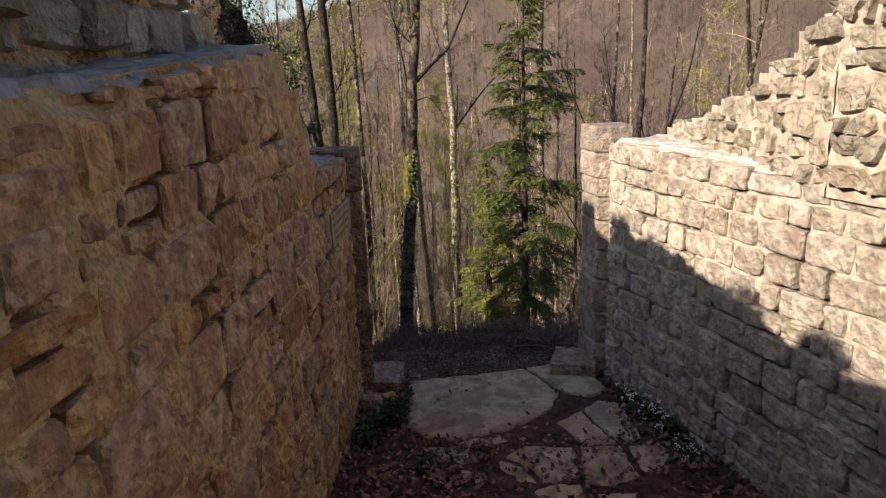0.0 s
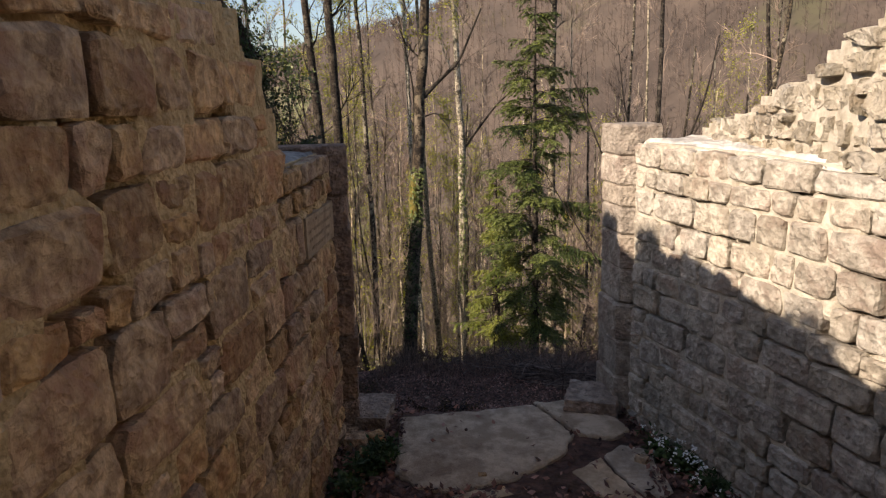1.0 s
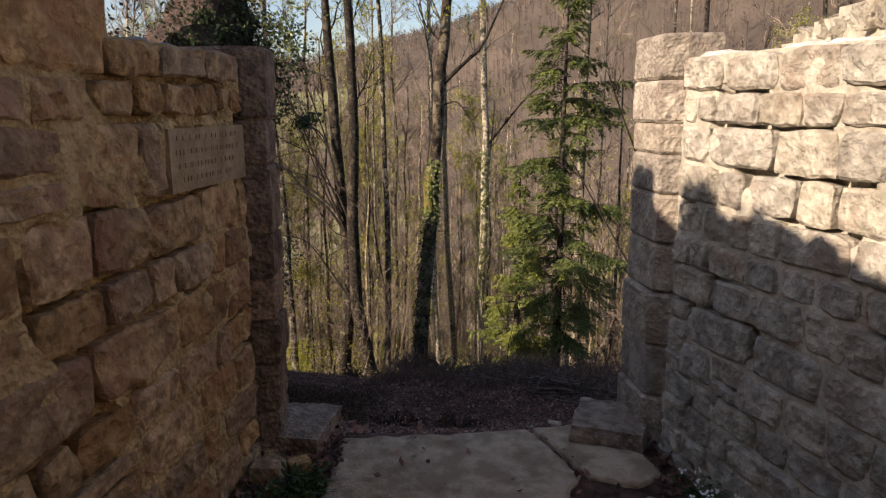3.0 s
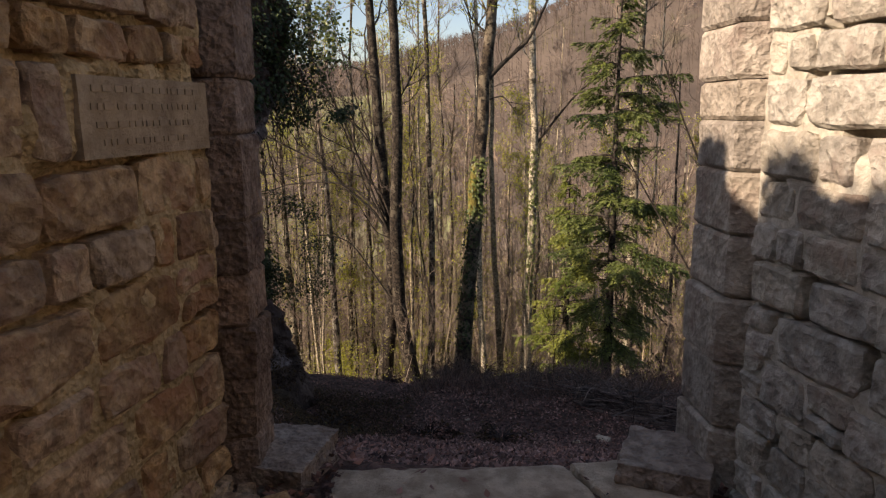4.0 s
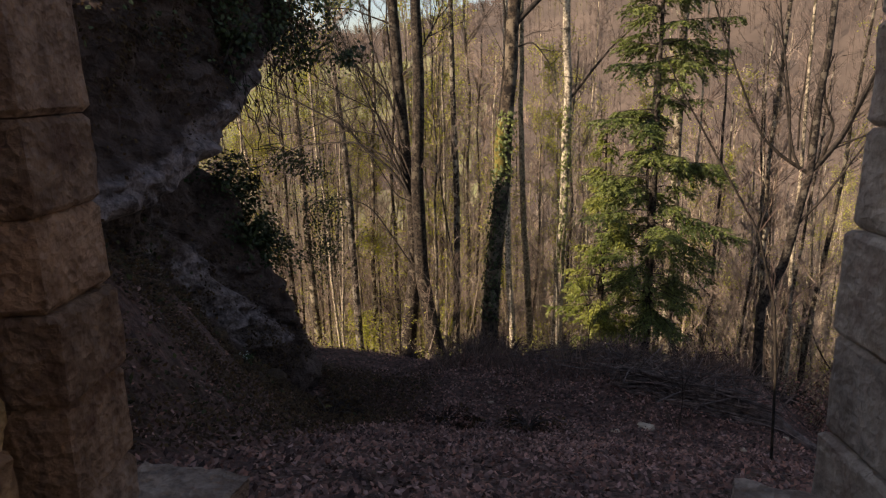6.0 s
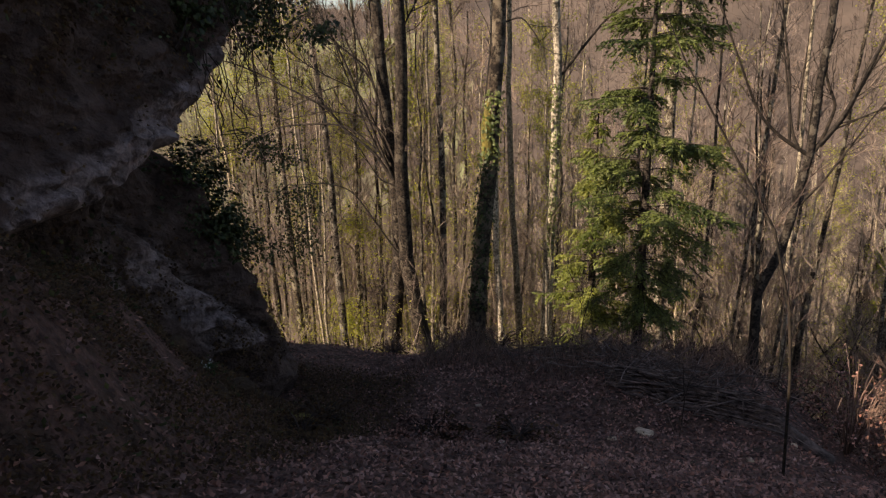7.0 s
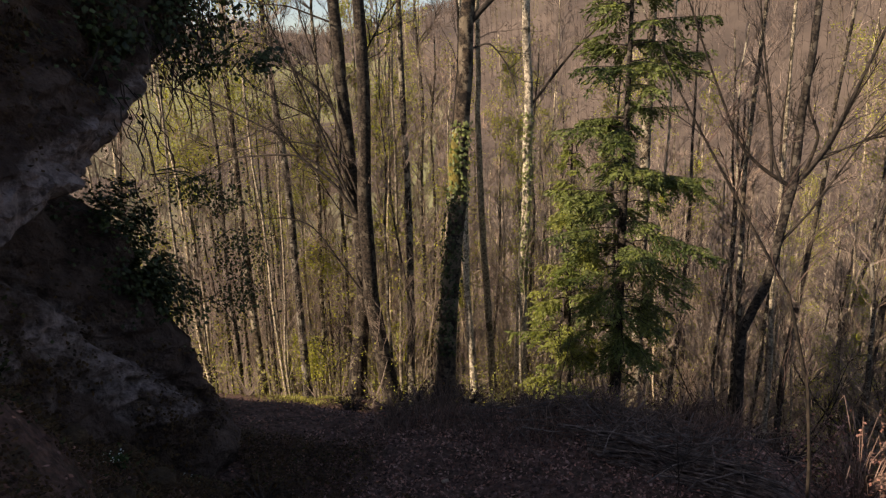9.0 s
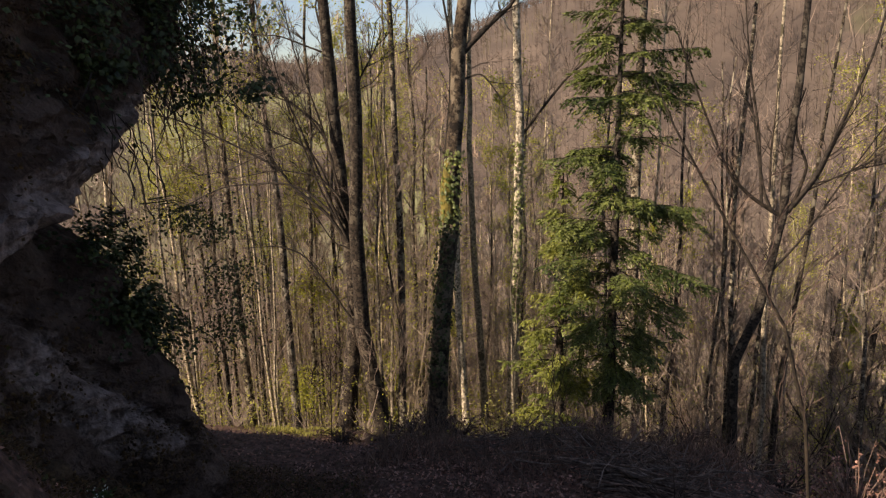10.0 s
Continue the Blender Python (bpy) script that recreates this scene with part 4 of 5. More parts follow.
bramble((-1.38, 12.75), .5, 1, "low dark bramble bush among the leaves", leaves=1500, mat_leaf=LEAVES, up=.62)
bramble((-1.2, 12.85), .42, 11, "low dark bramble bush among the leaves", leaves=1100, up=.7)
bramble((-.2, 13.0), .6, 2, "low dark bramble bush among the leaves", leaves=300)
bramble((-2.6, 11.6), .6, 3, "mossy low shrub at the cliff foot", leaves=600)
bramble((-3.0, 13.2), .7, 4, "mossy low shrub at the cliff foot", leaves=500)
for k, (x, y, r) in enumerate(((4.75, 15.5, 1.35), (5.2, 16.5, 1.6), (5.7, 17.5, 1.8), (5.6, 15.2, 1.4), (6.6, 17.0, 1.8))):
    bramble((x, y), r, 120 + k, "tall twiggy bush with dry russet beech leaves", material=STALK, leaves=1100, mat_leaf=LEAVES, up=1.45)
bramble((5.5, 17.3), 1.1, 6, "russet bush with dry leaves in sunlight", material=TWIG, leaves=900, mat_leaf=LEAVES, up=.8)
bramble((6.4, 18.6), 1.2, 7, "russet bush with dry leaves in sunlight", material=TWIG, leaves=900, mat_leaf=LEAVES, up=.9)
bramble((7.4, 20.0), 1.3, 8, "russet bush with dry leaves in sunlight", material=TWIG, leaves=900, mat_leaf=LEAVES, up=.9)
for k, (x, y) in enumerate(((8.4, 23.6), (9.4, 24.6), (7.6, 24.4), (10.6, 24.2))):
    bramble((x, y), 2.5, 90 + k, "tall twiggy russet bush with dry leaves in sunlight", material=TWIG, leaves=1100, mat_leaf=LEAVES, up=1.25)
bramble((6.0, 20.3), 1.2, 9, "russet bush with dry leaves in sunlight", material=TWIG, leaves=900, mat_leaf=LEAVES, up=1.0)
for k in range(14):
    rg = random.Random(400 + k)
    bramble((rg.uniform(-4, 6), rg.uniform(16.5, 18.8)), rg.uniform(.5, .9), 40 + k, "tangle of bare stems along the slope edge", leaves=92, up=.8)


# dry stalks and seedlings along the slope's edge
b, rng = Buf(), random.Random(66)
for _ in range(2600):
    x, y = rng.uniform(-2.2, 3.4), rng.gauss(16.3, .8)
    if n3(x * 1.1, y * 1.1, 66) < -.15:
        continue
    p, h = Vector((x, y, height(x, y) - .02)), rng.uniform(.15, .6)
    d = Vector((rng.gauss(0, .35), rng.gauss(0, .35), 1))
    b.tube([p, p + d * h * .5 + ball(rng) * .04, p + d * h + ball(rng) * .1], [.005, .004, .002], 3, close=False)
tagged(b.put("dry_stalks", STALK), "thin dry brown stalks along the slope's edge", "undergrowth", kind="stuff")


def herb(at, size, seed, label, flowers):
    """A leafy herb clump, with small white flower heads where asked."""
    rg = random.Random(seed)
    ob = empty("herb_clump", label, "plant", "herbs by the wall")
    st, lf, fl = Buf(), Buf(), Buf()
    base = Vector((at[0], at[1], .15 if at[1] < 6.2 else height(*at)))
    for _ in range(70):
        a, l = rg.uniform(0, 6.3), rg.uniform(.3, 1) * size
        tip = base + Vector((math.cos(a) * l * .8, math.sin(a) * l * .8, size * rg.uniform(.2, .85)))
        st.tube([base, base.lerp(tip, .5) + Vector((0, 0, .04)), tip], [.003, .0025, .0015], 3)
        for _k in range(6):
            p = base.lerp(tip, rg.uniform(.2, 1)) + ball(rg) * .03
            n = (Vector((0, 0, 1)) + ball(rg) * .9).normalized()
            d = ball(rg)
            lf.leaf(p, (d - n * d.dot(n)).normalized(), n, rg.uniform(.03, .065), rg.uniform(.02, .035))
        if flowers and rg.random() < .24:
            for _k in range(5):
                p = tip + ball(rg) * .016 + Vector((0, 0, .02))
                n = (Vector((0, -.4, 1)) + ball(rg) * .6).normalized()
                d = ball(rg)
                fl.leaf(p, (d - n * d.dot(n)).normalized(), n, .018, .016)
    st.put("stem_tangle", HERB, ob)
    lf.put("leaves", HERB, ob)
    if flowers:
        fl.put("flowers", PETAL, ob)
    return ob


herb((1.62, 5.02), .22, 1, "flowering herb with small white blossoms at the wall foot", True)
herb((1.50, 5.24), .2, 2, "flowering herb with small white blossoms at the wall foot", True)
herb((1.75, 4.72), .2, 3, "flowering herb with small white blossoms at the wall foot", True)
herb((1.72, 4.4), .16, 4, "flowering herb with small white blossoms at the wall foot", True)
herb((-.62, 5.02), .24, 5, "dark green leafy herb at the wall foot", False)
herb((-.5, 5.2), .2, 6, "dark green leafy herb at the wall foot", False)
herb((-.72, 4.75), .2, 7, "dark green leafy herb at the wall foot", False)
herb((-.25, 4.3), .13, 8, "dark green leafy herb among the leaves", False)


herb((-3.75, 11.7), .2, 9, "thin white-flowering herb on the mossy bank", True)
herb((-4.0, 13.3), .16, 10, "thin white-flowering herb on the mossy bank", True)
for k, (x, y, r) in enumerate(((-3.06, 12.64, .3), (-3.5, 11.9, .34), (-3.9, 11.3, .3), (-3.3, 11.1, .26), (-4.1, 12.3, .3))):
    loose_stone("moss_cushion", (x, y, height(x, y) - .06), (r, r * .8, r * .6), 140 + 7 * k, MOSSY if k == 0 else MOSS, "soft yellow-green moss cushion on the bank", "moss", "moss cushions", turn=40 * k, boxy=.3)


# ---------------------------------------------------------------- trees
def extend(path, radius, top_z, taper=.25):
    """A stem through the given points, led down into the ground and up to top_z."""
    pts = [Vector(p) for p in path]
    d = (pts[-1] - pts[-2]).normalized()
    d = (d + Vector((0, 0, .6))).normalized()
    p = pts[-1]
    while p.z < top_z:
        p = p + d * 2.0 + Vector((.15 * n3(p.z, pts[0].x), .15 * n3(p.z, pts[0].y, 4), 0))
        pts.append(p)
    g = height(pts[0].x, pts[0].y) - .3
    if pts[0].z > g:
        e = (pts[0] - pts[1]).normalized()
        e = (e + Vector((0, 0, -1))).normalized()
        pts.insert(0, pts[0] + e * ((pts[0].z - g) / max(.3, -e.z)))
    out, rad = [], []
    z0, z1 = pts[0].z, pts[-1].z
    for a, b_ in zip(pts, pts[1:]):
        steps = max(2, int((b_ - a).length / .9))
        out += [a.lerp(b_, s / steps) for s in range(steps)]
    out.append(pts[-1])
    for q in out:
        t = (q.z - z0) / (z1 - z0)
        rad.append(radius * (1.0 - (1 - taper) * t) * (1 + .5 * math.exp(-t * 26)) * (1 + .06 * n3(q.z * 1.1, radius * 90)))
    out = [q + Vector((n3(q.z * .6, q.x) * .05, n3(q.z * .6, q.y + 9) * .05, 0)) for q in out]
    return out, rad


def grow(buf, p, d, length, radius, rg, level, leaf_buf=None, leaf=.05, sides=4, lift=.25, density=1.0, thin=.004):
    """A branch that bends upwards, with smaller ones on it."""
    if not level:
        t = d.normalized()
        e = p + t * length + Vector((0, 0, lift * length * .3))
        s = t.orthogonal().normalized() * max(radius, thin)
        i = len(buf.v)
        mid = p.lerp(e, .5) - Vector((0, 0, length * .05))
        buf.v += [p - s, p + s, mid + s * .7, mid - s * .7, e]
        buf.f += [(i, i + 1, i + 2, i + 3), (i + 3, i + 2, i + 4)]
        if leaf_buf is not None:
            for _ in range(3):
                n = (Vector((0, 0, 1)) + ball(rg)).normalized()
                e2 = ball(rg)
                leaf_buf.leaf(p.lerp(e, rg.uniform(.3, 1)) + ball(rg) * .1, (e2 - n * e2.dot(n)).normalized(), n, leaf * rg.uniform(.7, 1.4), leaf * rg.uniform(.5, .9))
        return
    steps = 4
    pts, q, dd = [p], p, d.normalized()
    for _ in range(steps):
        dd = (dd + ball(rg) * .36 + Vector((0, 0, lift * .35))).normalized()
        q = q + dd * length / steps
        pts.append(q)
    buf.tube(pts, [max(thin, radius * (1 - .8 * i / steps)) for i in range(steps + 1)], sides if level > 1 else 3, close=False)
    if level:
        for _ in range(int((5 if level > 1 else 9) * density)):
            k = rg.uniform(.25, 1) * steps
            i = min(steps - 1, int(k))
            s = pts[i].lerp(pts[i + 1], k - i)
            nd = (dd + ball(rg) * .9 + Vector((0, 0, .2))).normalized()
            grow(buf, s, nd, length * rg.uniform(.35, .6), radius * .45, rg, level - 1, leaf_buf, leaf, sides, lift, density, thin)
    if leaf_buf is not None and level == 1:
        for _ in range(6):
            s = pts[rg.randrange(1, len(pts))] + ball(rg) * .16
            n = (Vector((0, 0, 1)) + ball(rg)).normalized()
            e = ball(rg)
            leaf_buf.leaf(s, (e - n * e.dot(n)).normalized(), n, leaf * rg.uniform(.7, 1.4), leaf * rg.uniform(.5, .9))


def hero(label, path, radius, top_z, seed, material=BARK, limbs=(), wild=(10, .45, 1.0, 3.2), leaves=False, sides=12, name="tree", group="trees at the slope edge", crown_level=2):
    """A tree with a fitted stem, fitted limbs (points, radius), and wild branches above: count, from which part, shortest and longest."""
    rg = random.Random(seed)
    ob = empty(name, label, "tree", group)
    pts, rad = extend(path, radius, top_z)
    b = Buf()
    b.tube(pts, rad, sides)
    b.put("trunk", material, ob, smooth=True)
    for lp, lr in limbs:
        b = Buf()
        lp = [Vector(p) for p in lp]
        fine, k = [], 5
        for a, c in zip(lp, lp[1:]):
            fine += [a.lerp(c, s / k) for s in range(k)]
        fine.append(lp[-1])
        for _ in range(2):
            fine = [fine[0]] + [(fine[i - 1] + fine[i] * 2 + fine[i + 1]) / 4 for i in range(1, len(fine) - 1)] + [fine[-1]]
        b.tube(fine, [lr * .62 * (1 - .7 * i / (len(fine) - 1)) for i in range(len(fine))], 7)
        for _ in range(int(2 + 2.2 * (lp[-1] - lp[0]).length)):
            i = rg.randrange(len(fine) // 3, len(fine) - 1)
            d = (fine[i + 1] - fine[i]).normalized()
            grow(b, fine[i], d + ball(rg) * .8 + Vector((0, 0, .3)), rg.uniform(.5, 1.5), .012, rg, 1)
        b.put("limb", LIMB, ob, smooth=True)
    n, lo, s_lo, s_hi = wild
    b, lf = Buf(), (Buf() if leaves else None)
    for _ in range(n):
        i = rg.randrange(int(len(pts) * lo), len(pts) - 1)
        a = rg.uniform(0, 6.3)
        d = Vector((math.cos(a), math.sin(a), rg.uniform(.5, 1.5)))
        grow(b, pts[i], d, rg.uniform(s_lo, s_hi), rad[i] * .30, rg, crown_level, lf, .075, thin=.0055)
    b.put("crown", material if radius > .15 else TWIG, ob)
    if leaves:
        lf.put("foliage", SPRING, ob, "yellow-green young leaves")
    return ob


def P(y, *xz):
    return [(x, y, z) for x, z in xz]


def ivy_on(ob, path, z0, z1, radius, count, seed, material, side=(-.5, -1)):
    """Ivy leaves on a stem between two heights, as a part of the tree."""
    rg = random.Random(seed)
    b = Buf()
    tab_x, tab_y = [(p[2], p[0]) for p in path], [(p[2], p[1]) for p in path]
    for _ in range(count):
        z = rg.uniform(z0, z1)
        a = math.atan2(side[1], side[0]) + rg.gauss(0, .9)
        n = Vector((math.cos(a), math.sin(a), .2)).normalized()
        p = Vector((lerp_table(tab_x, z), lerp_table(tab_y, z), z)) + n * (radius + rg.uniform(.0, .08))
        f_ = (n + ball(rg) * .6).normalized()
        d = Vector((0, 0, -1)) + ball(rg) * .7
        b.leaf(p, (d - f_ * d.dot(f_)).normalized(), f_, rg.uniform(.06, .11), rg.uniform(.05, .09))
    return b.put("ivy", material, ob)


Y = 21
bt_path = P(Y, (-1.96, -5.61), (-1.74, -2.84), (-1.51, -.03), (-1.33, 2.69), (-1.2, 3.8))
bt = hero("thick ivy-grown maple trunk with mossy bark, forked above", bt_path, .235, 12, 5, BARK_MID,
          limbs=[(P(Y, (-1.27, 2.75), (-1.05, 2.96), (-.64, 3.34), (-.18, 3.71), (.5, 5.2)), .13), (P(Y + .1, (-1.62, -.6), (-1.66, .6), (-1.52, 1.9), (-1.5, 3.0), (-1.9, 5.2)), .09),
                 (P(Y, (-1.3, 2.2), (-.85, 2.35), (-.5, 1.9), (-.3, 1.4)), .04)], wild=(9, .55, 1.0, 3.0), leaves=True, sides=14)
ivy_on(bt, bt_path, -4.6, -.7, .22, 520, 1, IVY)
# above the shadow's edge: ivy with the sun put into its colour
ivy_on(bt, bt_path, -.9, .75, .2, 260, 2, IVY_SUN_TINT, (.1, -1))
b = Buf()
b.tube(P(Y - .06, (-1.60, -.8), (-1.60, -.1), (-1.55, .55)), [.16, .17, .1], 8)
b.put("moss_pad", MOSSY, bt, "bright yellow-green moss on the bark", smooth=True)

Y = 24
hero("front stem of the twin maple, dark brown bark", P(Y - .2, (-3.92, -7.23), (-4.40, -4.2), (-4.48, -1.44), (-4.35, 1.55), (-4.38, 4.34)), .235, 13, 15, BARK_DARK, wild=(10, .5, 1, 3.0), leaves=True,
     limbs=[(P(Y, (-4.5, -1.9), (-4.95, -.6), (-5.54, -.07), (-6.64, .09), (-8.11, -.21)), .06), (P(Y, (-4.62, -4.2), (-4.8, -4.0), (-5.99, -2.24), (-6.78, -2.01), (-7.78, -2.1)), .055)])
hero("rear stem of the twin maple, dark with a mossy foot", P(Y + .3, (-5.1, -7.14), (-4.74, -4.4), (-4.75, -2.6), (-4.92, -1.0), (-5.08, 1.56), (-5.23, 4.42)), .25, 12, 16, BARK_DARK, wild=(10, .5, 1, 3.0), leaves=True,
     limbs=[(P(Y, (-4.75, -1.9), (-5.1, -1.0), (-6.07, 1.58), (-6.75, 2.89), (-7.3, 4.2)), .07), (P(Y, (-4.85, -1.2), (-5.6, .6), (-6.9, 1.2), (-8.3, 2.2)), .05), (P(Y, (-4.9, -.6), (-5.3, 1.2), (-6.0, 3.2), (-6.3, 5)), .055),
            (P(Y, (-4.80, -1.83), (-5.28, -1.12), (-6.29, -0.33), (-6.58, 0.14), (-7.53, 0.61), (-8.63, 1.16), (-9.60, 1.52), (-10.35, 1.61)), .075),
            (P(Y, (-5.12, -1.12), (-5.89, -0.45), (-6.45, -0.29), (-7.28, -0.29), (-8.12, -0.36), (-8.83, -0.64), (-9.75, -1.13), (-10.67, -1.40)), .055),
            (P(Y, (-5.05, -1.27), (-5.48, -0.41), (-5.82, 0.59), (-6.16, 1.50), (-6.47, 2.60), (-6.69, 3.68)), .05),
            (P(Y, (-5.05, 0.20), (-5.38, 1.26), (-5.75, 1.56), (-6.28, 1.91), (-7.06, 2.14)), .05),
            (P(Y, (-5.24, 0.88), (-5.75, 1.56), (-6.43, 2.09), (-6.94, 2.62), (-7.30, 3.06)), .045),
            (P(Y, (-5.22, 3.10), (-5.71, 3.29), (-6.31, 3.53), (-6.94, 3.58), (-7.56, 3.64)), .045),
            (P(Y, (-6.88, 0.52), (-7.39, 0.34), (-8.00, 0.07), (-8.86, -0.08), (-9.63, -0.16)), .03),
            (P(Y, (-6.21, 0.78), (-6.87, 0.60), (-7.21, 0.45), (-8.32, 1.00), (-9.21, 0.55), (-10.45, 0.25)), .03),
            (P(Y, (-4.69, -2.07), (-5.17, -1.92), (-5.84, -0.80), (-6.29, -0.33)), .04)])
hero("slender straight grey tree trunk", P(25, (-3.62, -7.55), (-3.47, -2.42), (-3.56, .76), (-3.62, 3.74)), .125, 12, 17, BARK, wild=(9, .55, .8, 2.6), leaves=True)
hero("pale slender beech trunk", P(26, (-1.8, -7.94), (-1.99, -4.54), (-2.02, -1.77), (-2.1, 1.5)), .12, 12, 18, BARK_PALE, wild=(8, .5, .8, 2.4))
hero("pale slender beech trunk", P(26.4, (-1.24, -7.92), (-1.42, -4.53), (-1.62, -1.43), (-1.66, .69)), .125, 12, 19, BARK_PALE, wild=(8, .5, .8, 2.4))
t3_path = P(27, (-.43, -8.56), (-.36, -4.81), (-.23, -1.58), (-.22, 1.45), (-.36, 4.62))
t3 = hero("tall pale tree with ivy and one mossy limb", t3_path, .2, 14, 20, BARK_PALE, wild=(10, .55, .8, 2.8), leaves=True, limbs=[(P(27, (-.2, .75), (-.01, .99), (1.08, 2.39), (1.71, 2.93), (2.6, 4.4)), .085)])
# ivy leaves in the colour that carries the sunlight
ivy_on(t3, t3_path, -5, .6, .17, 450, 4, IVY_SUN_TINT, (.2, -1))
hero("thick pale trunk standing behind the spruce", P(28, (3.37, -8.86), (3.36, -4.84), (3.33, -.84), (3.34, 3.03)), .22, 13, 21, BARK, wild=(9, .5, .8, 2.6))
Y = 23
hero("crooked dark tree with wide forked crown", P(Y, (5.25, -6.84), (5.17, -4.58), (5.61, -3.41), (5.87, -1.74), (5.99, -.97), (6.04, .76), (6.12, 2.01), (6.14, 3.81)), .145, 9, 22, BARK_DARK, wild=(7, .6, .8, 2.2),
     limbs=[(P(Y, (5.99, -1.0), (5.27, -.53), (4.74, 0), (4.01, 1.68), (3.43, 3.19)), .085), (P(Y, (5.99, -.97), (6.6, -.14), (6.99, .88), (7.6, 2.6), (7.9, 4.4)), .1), (P(Y, (5.5, -.65), (5.35, .9), (5.0, 2.6), (4.8, 4.2)), .06),
            (P(Y, (5.75, -2.4), (6.4, -1.6), (7.2, -.2), (8.2, 1.4)), .06), (P(Y, (6.4, -.4), (7.4, .1), (8.4, .3)), .04),
            (P(Y, (5.76, -0.89), (5.55, -0.46), (5.34, 0.50), (5.22, 1.21), (5.04, 1.97)), .07),
            (P(Y, (6.11, -0.89), (6.29, -0.40), (6.45, 0.20), (6.16, 0.79), (6.10, 1.37), (6.26, 1.94)), .075),
            (P(Y, (6.21, -0.77), (6.70, -0.04), (6.95, 0.66), (7.13, 1.07), (7.52, 1.85)), .06),
            (P(Y, (5.66, -0.40), (5.62, 0.56), (5.66, 1.32), (5.66, 1.95)), .045),
            (P(Y, (6.61, -0.22), (7.04, -0.08), (7.46, 0.13), (7.78, 0.19)), .035),
            (P(Y, (5.95, -1.02), (5.90, 0.02), (5.99, 0.85), (6.11, 1.26)), .05)])
hero("thin pale birch-like stem", P(24, (6.27, -7.47), (6.06, -2.82), (6.07, -1.09), (6.0, 2)), .075, 9, 23, BARK_PALE, wild=(8, .5, .6, 1.8))
hero("thin grey stem among the trees", P(26, (5.95, -6.76), (5.72, -.93), (5.83, 1.66)), .09, 10, 24, BARK, wild=(8, .5, .6, 2.0))
hero("slender mossy tree with young leaves", P(27, (-9.3, -8.27), (-9.44, -5.05), (-9.56, -.71), (-9.61, 1.95)), .15, 11, 25, BARK, wild=(14, .45, 1, 3.2), leaves=True)
hero("slender leaning grey tree with young leaves", P(26, (-7.29, -7.72), (-7.38, -4.68), (-7.49, -.94), (-7.78, 2.39), (-7.84, 3.83)), .14, 11, 26, BARK, wild=(14, .45, 1, 3.0), leaves=True)
hero("forked grey tree on the slope", P(22, (8.6, -9.0), (8.5, -4.0), (8.7, -.4), (9.2, 2.5)), .13, 9, 27, BARK, wild=(9, .45, .8, 2.6))
hero("forked grey tree on the slope", P(24, (10.4, -10), (10.1, -4.0), (10.4, -.4), (10.0, 2.5)), .14, 10, 28, BARK_DARK, wild=(9, .45, .8, 2.6))

rng = random.Random(5150)
for k, (x, y, r) in enumerate(((7.4, 26, .12), (9.4, 27.5, .15), (11.6, 26, .13), (12.6, 30, .17), (8.2, 31, .14), (14.5, 31, .16), (6.6, 33, .13), (10.6, 34, .16), (4.9, 30, .11), (16.5, 35, .17))):
    g = height(x, y)
    lean = rng.uniform(-.12, .2)
    stem = [(x + lean * s + rng.uniform(-.2, .2), y, g + s) for s in (0, 2.4, 4.6, 6.8, 9.0)]
    limbs = []
    for _ in range(4):
        s = rng.randrange(1, 4)
        p = Vector(stem[s])
        d = Vector((rng.choice((-1, 1)) * rng.uniform(.5, 1.1), rng.uniform(-.3, .3), rng.uniform(.5, 1.2)))
        limbs.append(([p, p + d * 1.2, p + d * 2.2 + Vector((0, 0, .5)), p + d * 2.9 + Vector((0, 0, 1.6))], r * .45))
    hero("crooked bare tree with tangled branches on the slope", stem, r, g + 15, 700 + k, (BARK, BARK_DARK, BARK_MID)[k % 3], limbs=limbs, wild=(8, .35, .8, 2.4), group="slope trees", sides=9)

# a bare arching sapling and a few thin shoots close to the path
sap = empty("sapling", "thin dark bare sapling arching over the slope", "sapling", "saplings")
b = Buf()
b.tube([(2.72, 12, height(2.72, 12)), (2.66, 12, -1.67), (2.58, 12, -.99), (2.35, 12, -.15), (1.86, 12, .68), (1.4, 12, 1.47), (1.2, 12, 1.9)], [.017, .016, .015, .013, .011, .008, .003], 6)
b.put("stem", LIMB, sap, smooth=True)
b, rng = Buf(), random.Random(3)
for z, x in ((-.99, 2.58), (-.15, 2.35), (.3, 2.1), (.68, 1.86), (1.1, 1.63)):
    for _ in range(3):
        grow(b, Vector((x, 12, z)), Vector((rng.uniform(-.6, .8), rng.uniform(-.5, .5), .8)), rng.uniform(.3, .8), .006, rng, 1)
b.put("twig_spray", SCRUB, sap)
for k, (x, y, h) in enumerate(((3.3, 11.0, 1.4), (1.9, 13.6, 1.2), (.6, 16.3, 1.5), (4.6, 13.6, 1.8), (5.2, 15.0, 2.2), (3.9, 16.4, 2.0), (6.2, 17.0, 2.4), (7.0, 16.0, 2.4), (-3.2, 17.0, 1.6))):
    rg = random.Random(900 + k)
    ob = empty("sapling", "thin bare shoot growing from the leaves", "sapling", "saplings")
    b = Buf()
    p = Vector((x, y, height(x, y) - .05))
    b.tube([p, p + Vector((.03, 0, h * .5)), p + Vector((rg.uniform(-.2, .2), 0, h))], [.01, .008, .003], 5)
    b.put("stem", SCRUB, ob)
    b = Buf()
    for _ in range(7):
        grow(b, p + Vector((0, 0, h * rg.uniform(.35, .9))), Vector((rg.uniform(-1, 1), rg.uniform(-1, 1), 1)), h * .35, .005, rg, 1)
    b.put("twig_spray", SCRUB, ob)


